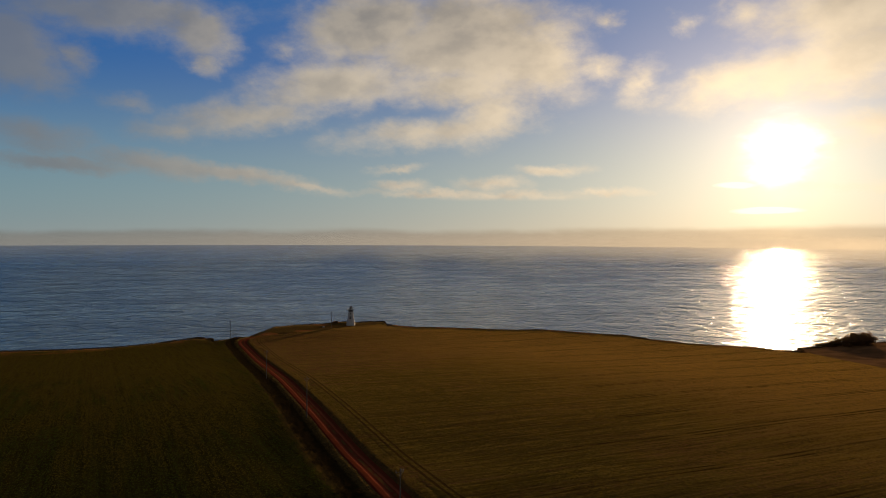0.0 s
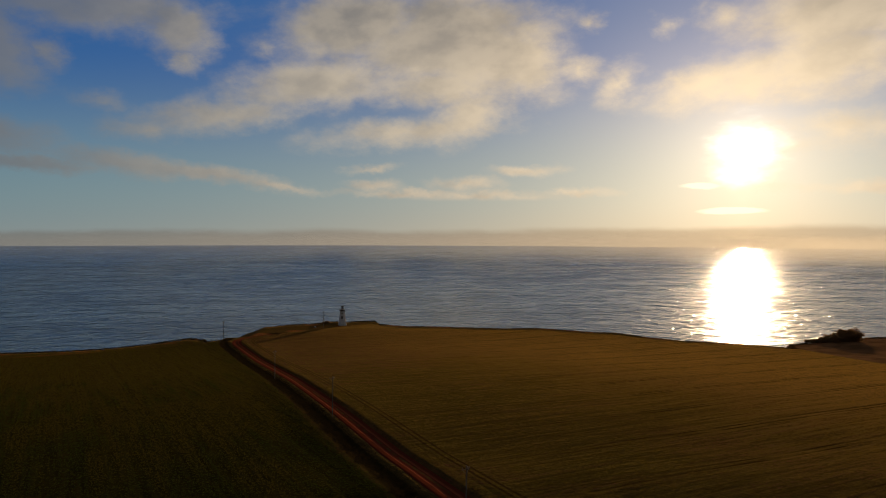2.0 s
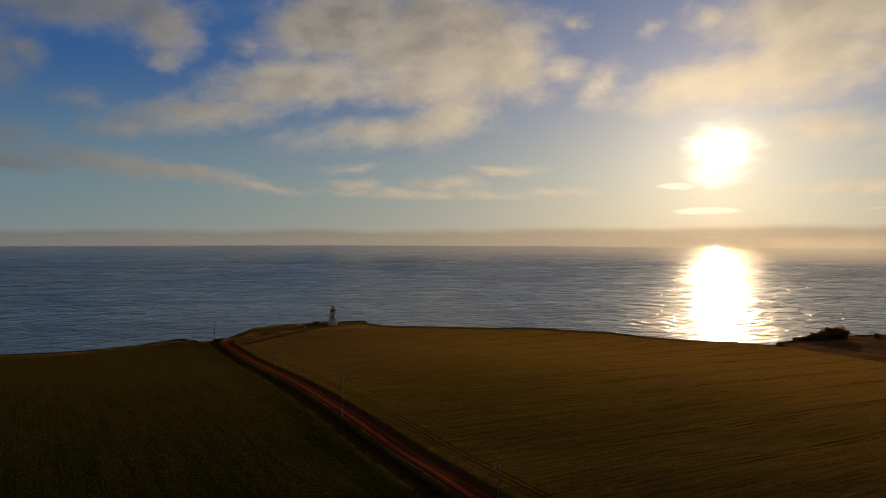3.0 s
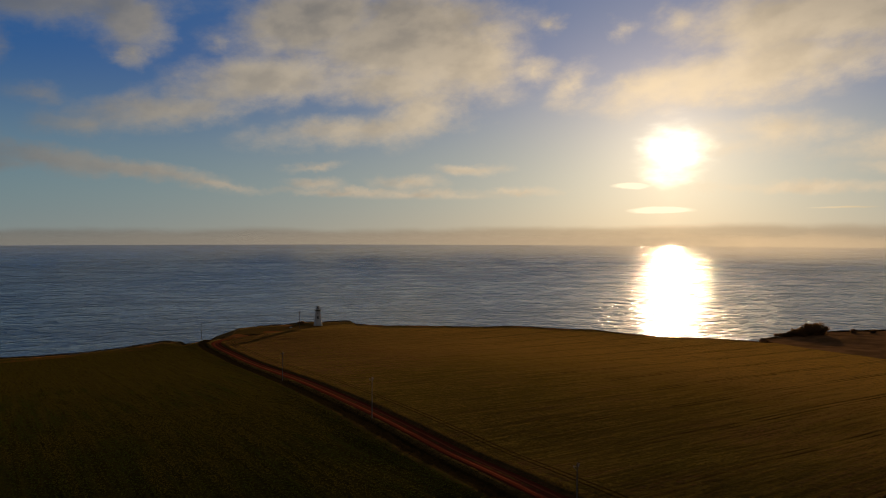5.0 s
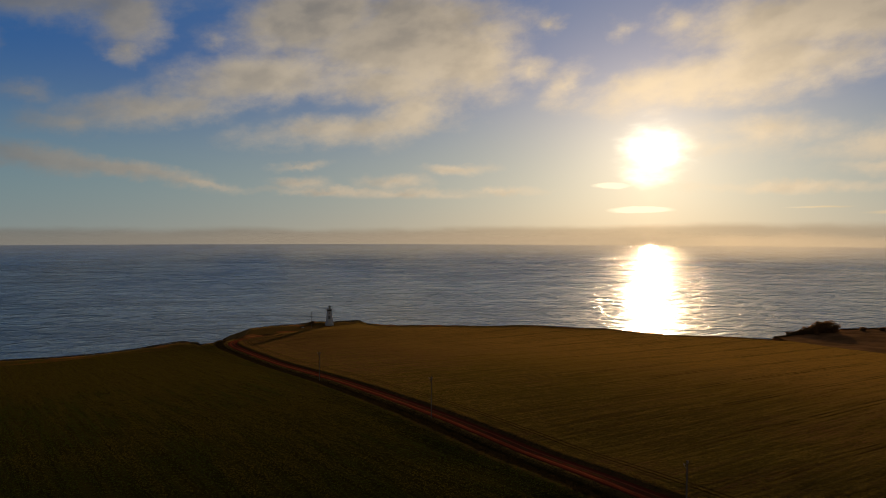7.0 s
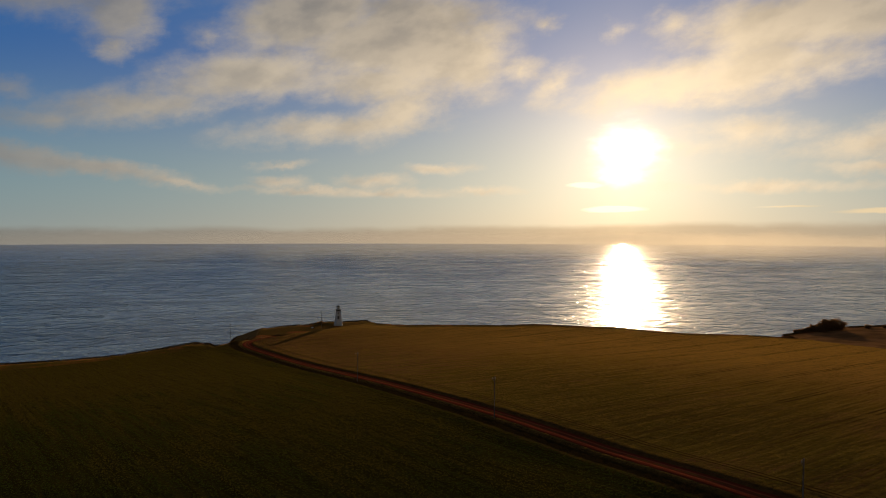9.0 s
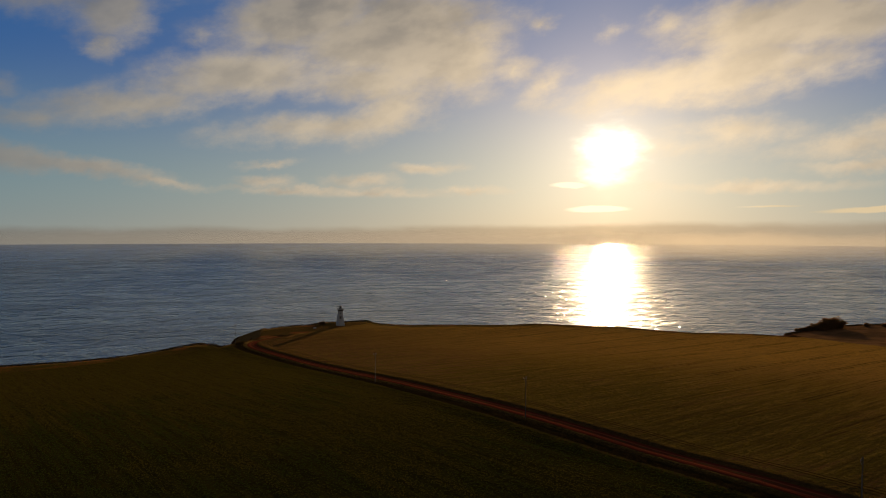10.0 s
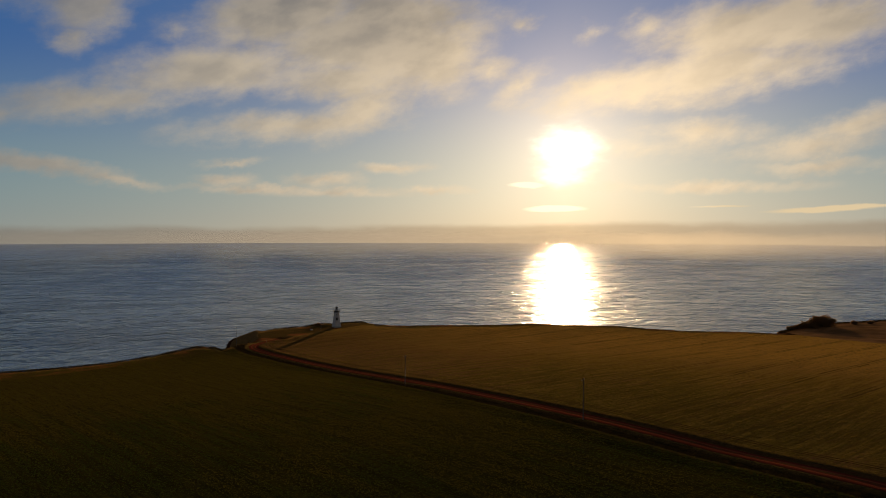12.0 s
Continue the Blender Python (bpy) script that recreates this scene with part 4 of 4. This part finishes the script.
def along_road(rng, count, lo, hi, first=8, last=None):
    k = rng.randint(first, len(ROAD_PTS) - 18 if last is None else last, count)
    u = rng.uniform(lo, hi, count)
    side = np.c_[ROAD_DIR[:, 1], -ROAD_DIR[:, 0]]
    p = ROAD_PTS[k] + side[k] * u[:, None] + rng.uniform(-0.8, 0.8, (count, 2))
    return p


def blades(rng, p, tall, wide, droop=0.5):
    """Grass blades, each one narrow triangle standing on the land."""
    n = len(p)
    z = height(p[:, 0], p[:, 1])
    a = rng.uniform(0, math.tau, n)
    h = tall * rng.uniform(0.5, 1.3, n)
    d = np.c_[np.cos(a), np.sin(a)] * (wide * rng.uniform(0.6, 1.4, n))[:, None]
    tip = rng.normal(size=(n, 2)) * (droop * h)[:, None]
    base = np.c_[p, z - 0.03]
    return np.stack([base + np.c_[d, 0 * z], base - np.c_[d, 0 * z], base + np.c_[tip, h]], 1)


rng = np.random.RandomState(8)
p = np.r_[along_road(rng, 22000, 3.0, 4.2)]
tagged(soup("verge_grass", blades(rng, p, 0.20, 0.06, 0.8), GRASS_LEAF), "tawny long grass along the road verge", "grass", kind="stuff")
# a darker leaf colour here stands for the shade west of the road
p = np.r_[along_road(rng, 16000, -6.0, -3.6), along_road(rng, 6000, -4.0, -2.4)]
tagged(soup("verge_grass", blades(rng, p, 0.20, 0.06, 0.8), BRINK_LEAF), "dark brown long grass beside the ditch", "grass", kind="stuff")

# rank grass along the brink of the cliffs
x = rng.uniform(-255, 330, 34000)
y = coast(x) - np.abs(rng.normal(size=len(x))) * 2.2 - 0.8
p = np.c_[x, y][(waves(x, y, 17, 61) > rng.uniform(-0.6, 0.2, len(x))) & ~((x < -100) & (x > -119) & (y > 396))]
tagged(soup("brink_grass", blades(rng, p, 0.5, 0.14, 0.6), BRINK_LEAF), "dark rank grass along the cliff brink", "grass", kind="stuff")

# tall weeds and brush in the ditch west of the road
clumps = along_road(rng, 1500, -8.6, -5.0)
tall = rng.uniform(0.3, 0.85, len(clumps)) * (1 + 1.1 * (rng.uniform(0, 1, len(clumps)) > 0.96)) * (0.6 + 0.5 * waves(clumps[:, 0], clumps[:, 1], 25, 31) + 0.4)
c = np.c_[clumps, height(clumps[:, 0], clumps[:, 1]) + tall * 0.5]
r = np.stack([tall * 0.9, tall * 0.9, tall * 0.6], 1)
tagged(soup("ditch_brush", leaf_cloud(rng, c, r, 80000, 0.2, 0.4), WEED_LEAF), "tangled brown weeds and brush in the ditch", "brush", kind="stuff")


# ---- the crop: short plants in drilled rows, joined ----
def crop_rows(rng, count, turn, gap, x0, x1, y0, y1, keep, tramlines=True):
    """Plants set in rows that run at the given angle, kept where the test allows."""
    c, s = math.cos(radians(turn)), math.sin(radians(turn))
    p = np.c_[rng.uniform(x0, x1, count), rng.uniform(y0, y1, count)]
    u, v = p[:, 0] * c + p[:, 1] * s, -p[:, 0] * s + p[:, 1] * c
    row = np.round(v / gap).astype(int)
    share = rng.uniform(0.4, 1.0, 4001)[row % 4001]          # some drill rows came up thicker than others
    v = row * gap + rng.normal(size=count) * 0.3
    p = np.c_[u * c - v * s, u * s + v * c]
    thin = waves(p[:, 0], p[:, 1], 14, 41) + 0.6 * waves(p[:, 0], p[:, 1], 4, 42)
    d = road_dist(p[:, 0], p[:, 1])
    lanes = (np.abs(np.abs((v + 17.25) % 21.5 - 10.75) - 0.95) > 0.45) | (p[:, 0] < rng.uniform(-30, 40, count)) | (not tramlines)
    ok = keep(d) & lanes & (np.abs(np.abs(d - 8.4) - 0.7) > 0.4) & (thin > rng.uniform(-1.6, -0.1, count)) & (rng.uniform(0, 1, count) < share)
    return p[ok]


rng = np.random.RandomState(12)
for count, size, y0, y1 in ((240000, 0.25, 92, 210), (210000, 0.30, 210, 430)):
    p = crop_rows(rng, int(count * 1.4), 24.5, 1.3, -115, 175, y0, y1, lambda d: d > 3.3)
    p = p[(p[:, 1] < coast(p[:, 0]) - 7) & ((p[:, 1] < 402 + (p[:, 0] + 100) * 0.93) | (p[:, 0] > -28))]
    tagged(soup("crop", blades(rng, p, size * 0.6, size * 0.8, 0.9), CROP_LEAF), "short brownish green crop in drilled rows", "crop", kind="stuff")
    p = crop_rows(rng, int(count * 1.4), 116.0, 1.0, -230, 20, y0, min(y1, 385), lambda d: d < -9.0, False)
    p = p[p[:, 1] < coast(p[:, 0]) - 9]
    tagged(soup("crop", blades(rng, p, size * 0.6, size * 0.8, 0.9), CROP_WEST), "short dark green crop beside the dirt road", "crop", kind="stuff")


# ---- small things on the cape ----
def build_marker_post(tall):
    top = new("marker_post")
    bm = bmesh.new()
    box(bm, 0, 0, tall / 2 - 0.2, 0.16, 0.16, tall + 0.4, 0, 0.02)
    part("post", bm, WOOD, top)
    part("cap", box(bmesh.new(), 0, 0, tall + 0.03, 0.2, 0.2, 0.06, 0, 0.015), WOOD, top)
    return tagged(top, "short weathered wooden marker post near the cliff edge", "post", "posts near the cliff edge")


for x, y, tall in ((-43.5, 472.0, 1.5), (-42.0, 472.6, 1.3), (-101.5, 403.5, 1.6)):
    build_marker_post(tall).matrix_world = pose(x, y, ground_z(x, y), 2, -2, 20)


def build_boulder(rng, size):
    bm = bmesh.new()
    bmesh.ops.create_icosphere(bm, subdivisions=3, radius=1.0)
    for v in bm.verts:
        v.co *= 1 + 0.35 * noise.noise(v.co * 1.3 + Vector((size * 9, 0, 0))) + 0.12 * noise.noise(v.co * 4)
    bm.transform(Matrix.Diagonal((size, size * 0.8, size * 0.55, 1)))
    ob = mesh_object("boulder", bm, CONCRETE)
    return tagged(ob, "pale grey boulder lying in the cape grass", "boulder")


b = build_boulder(rng, 0.8)
b.matrix_world = pose(-74.5, 446.0, ground_z(-74.5, 446.0) + 0.2)
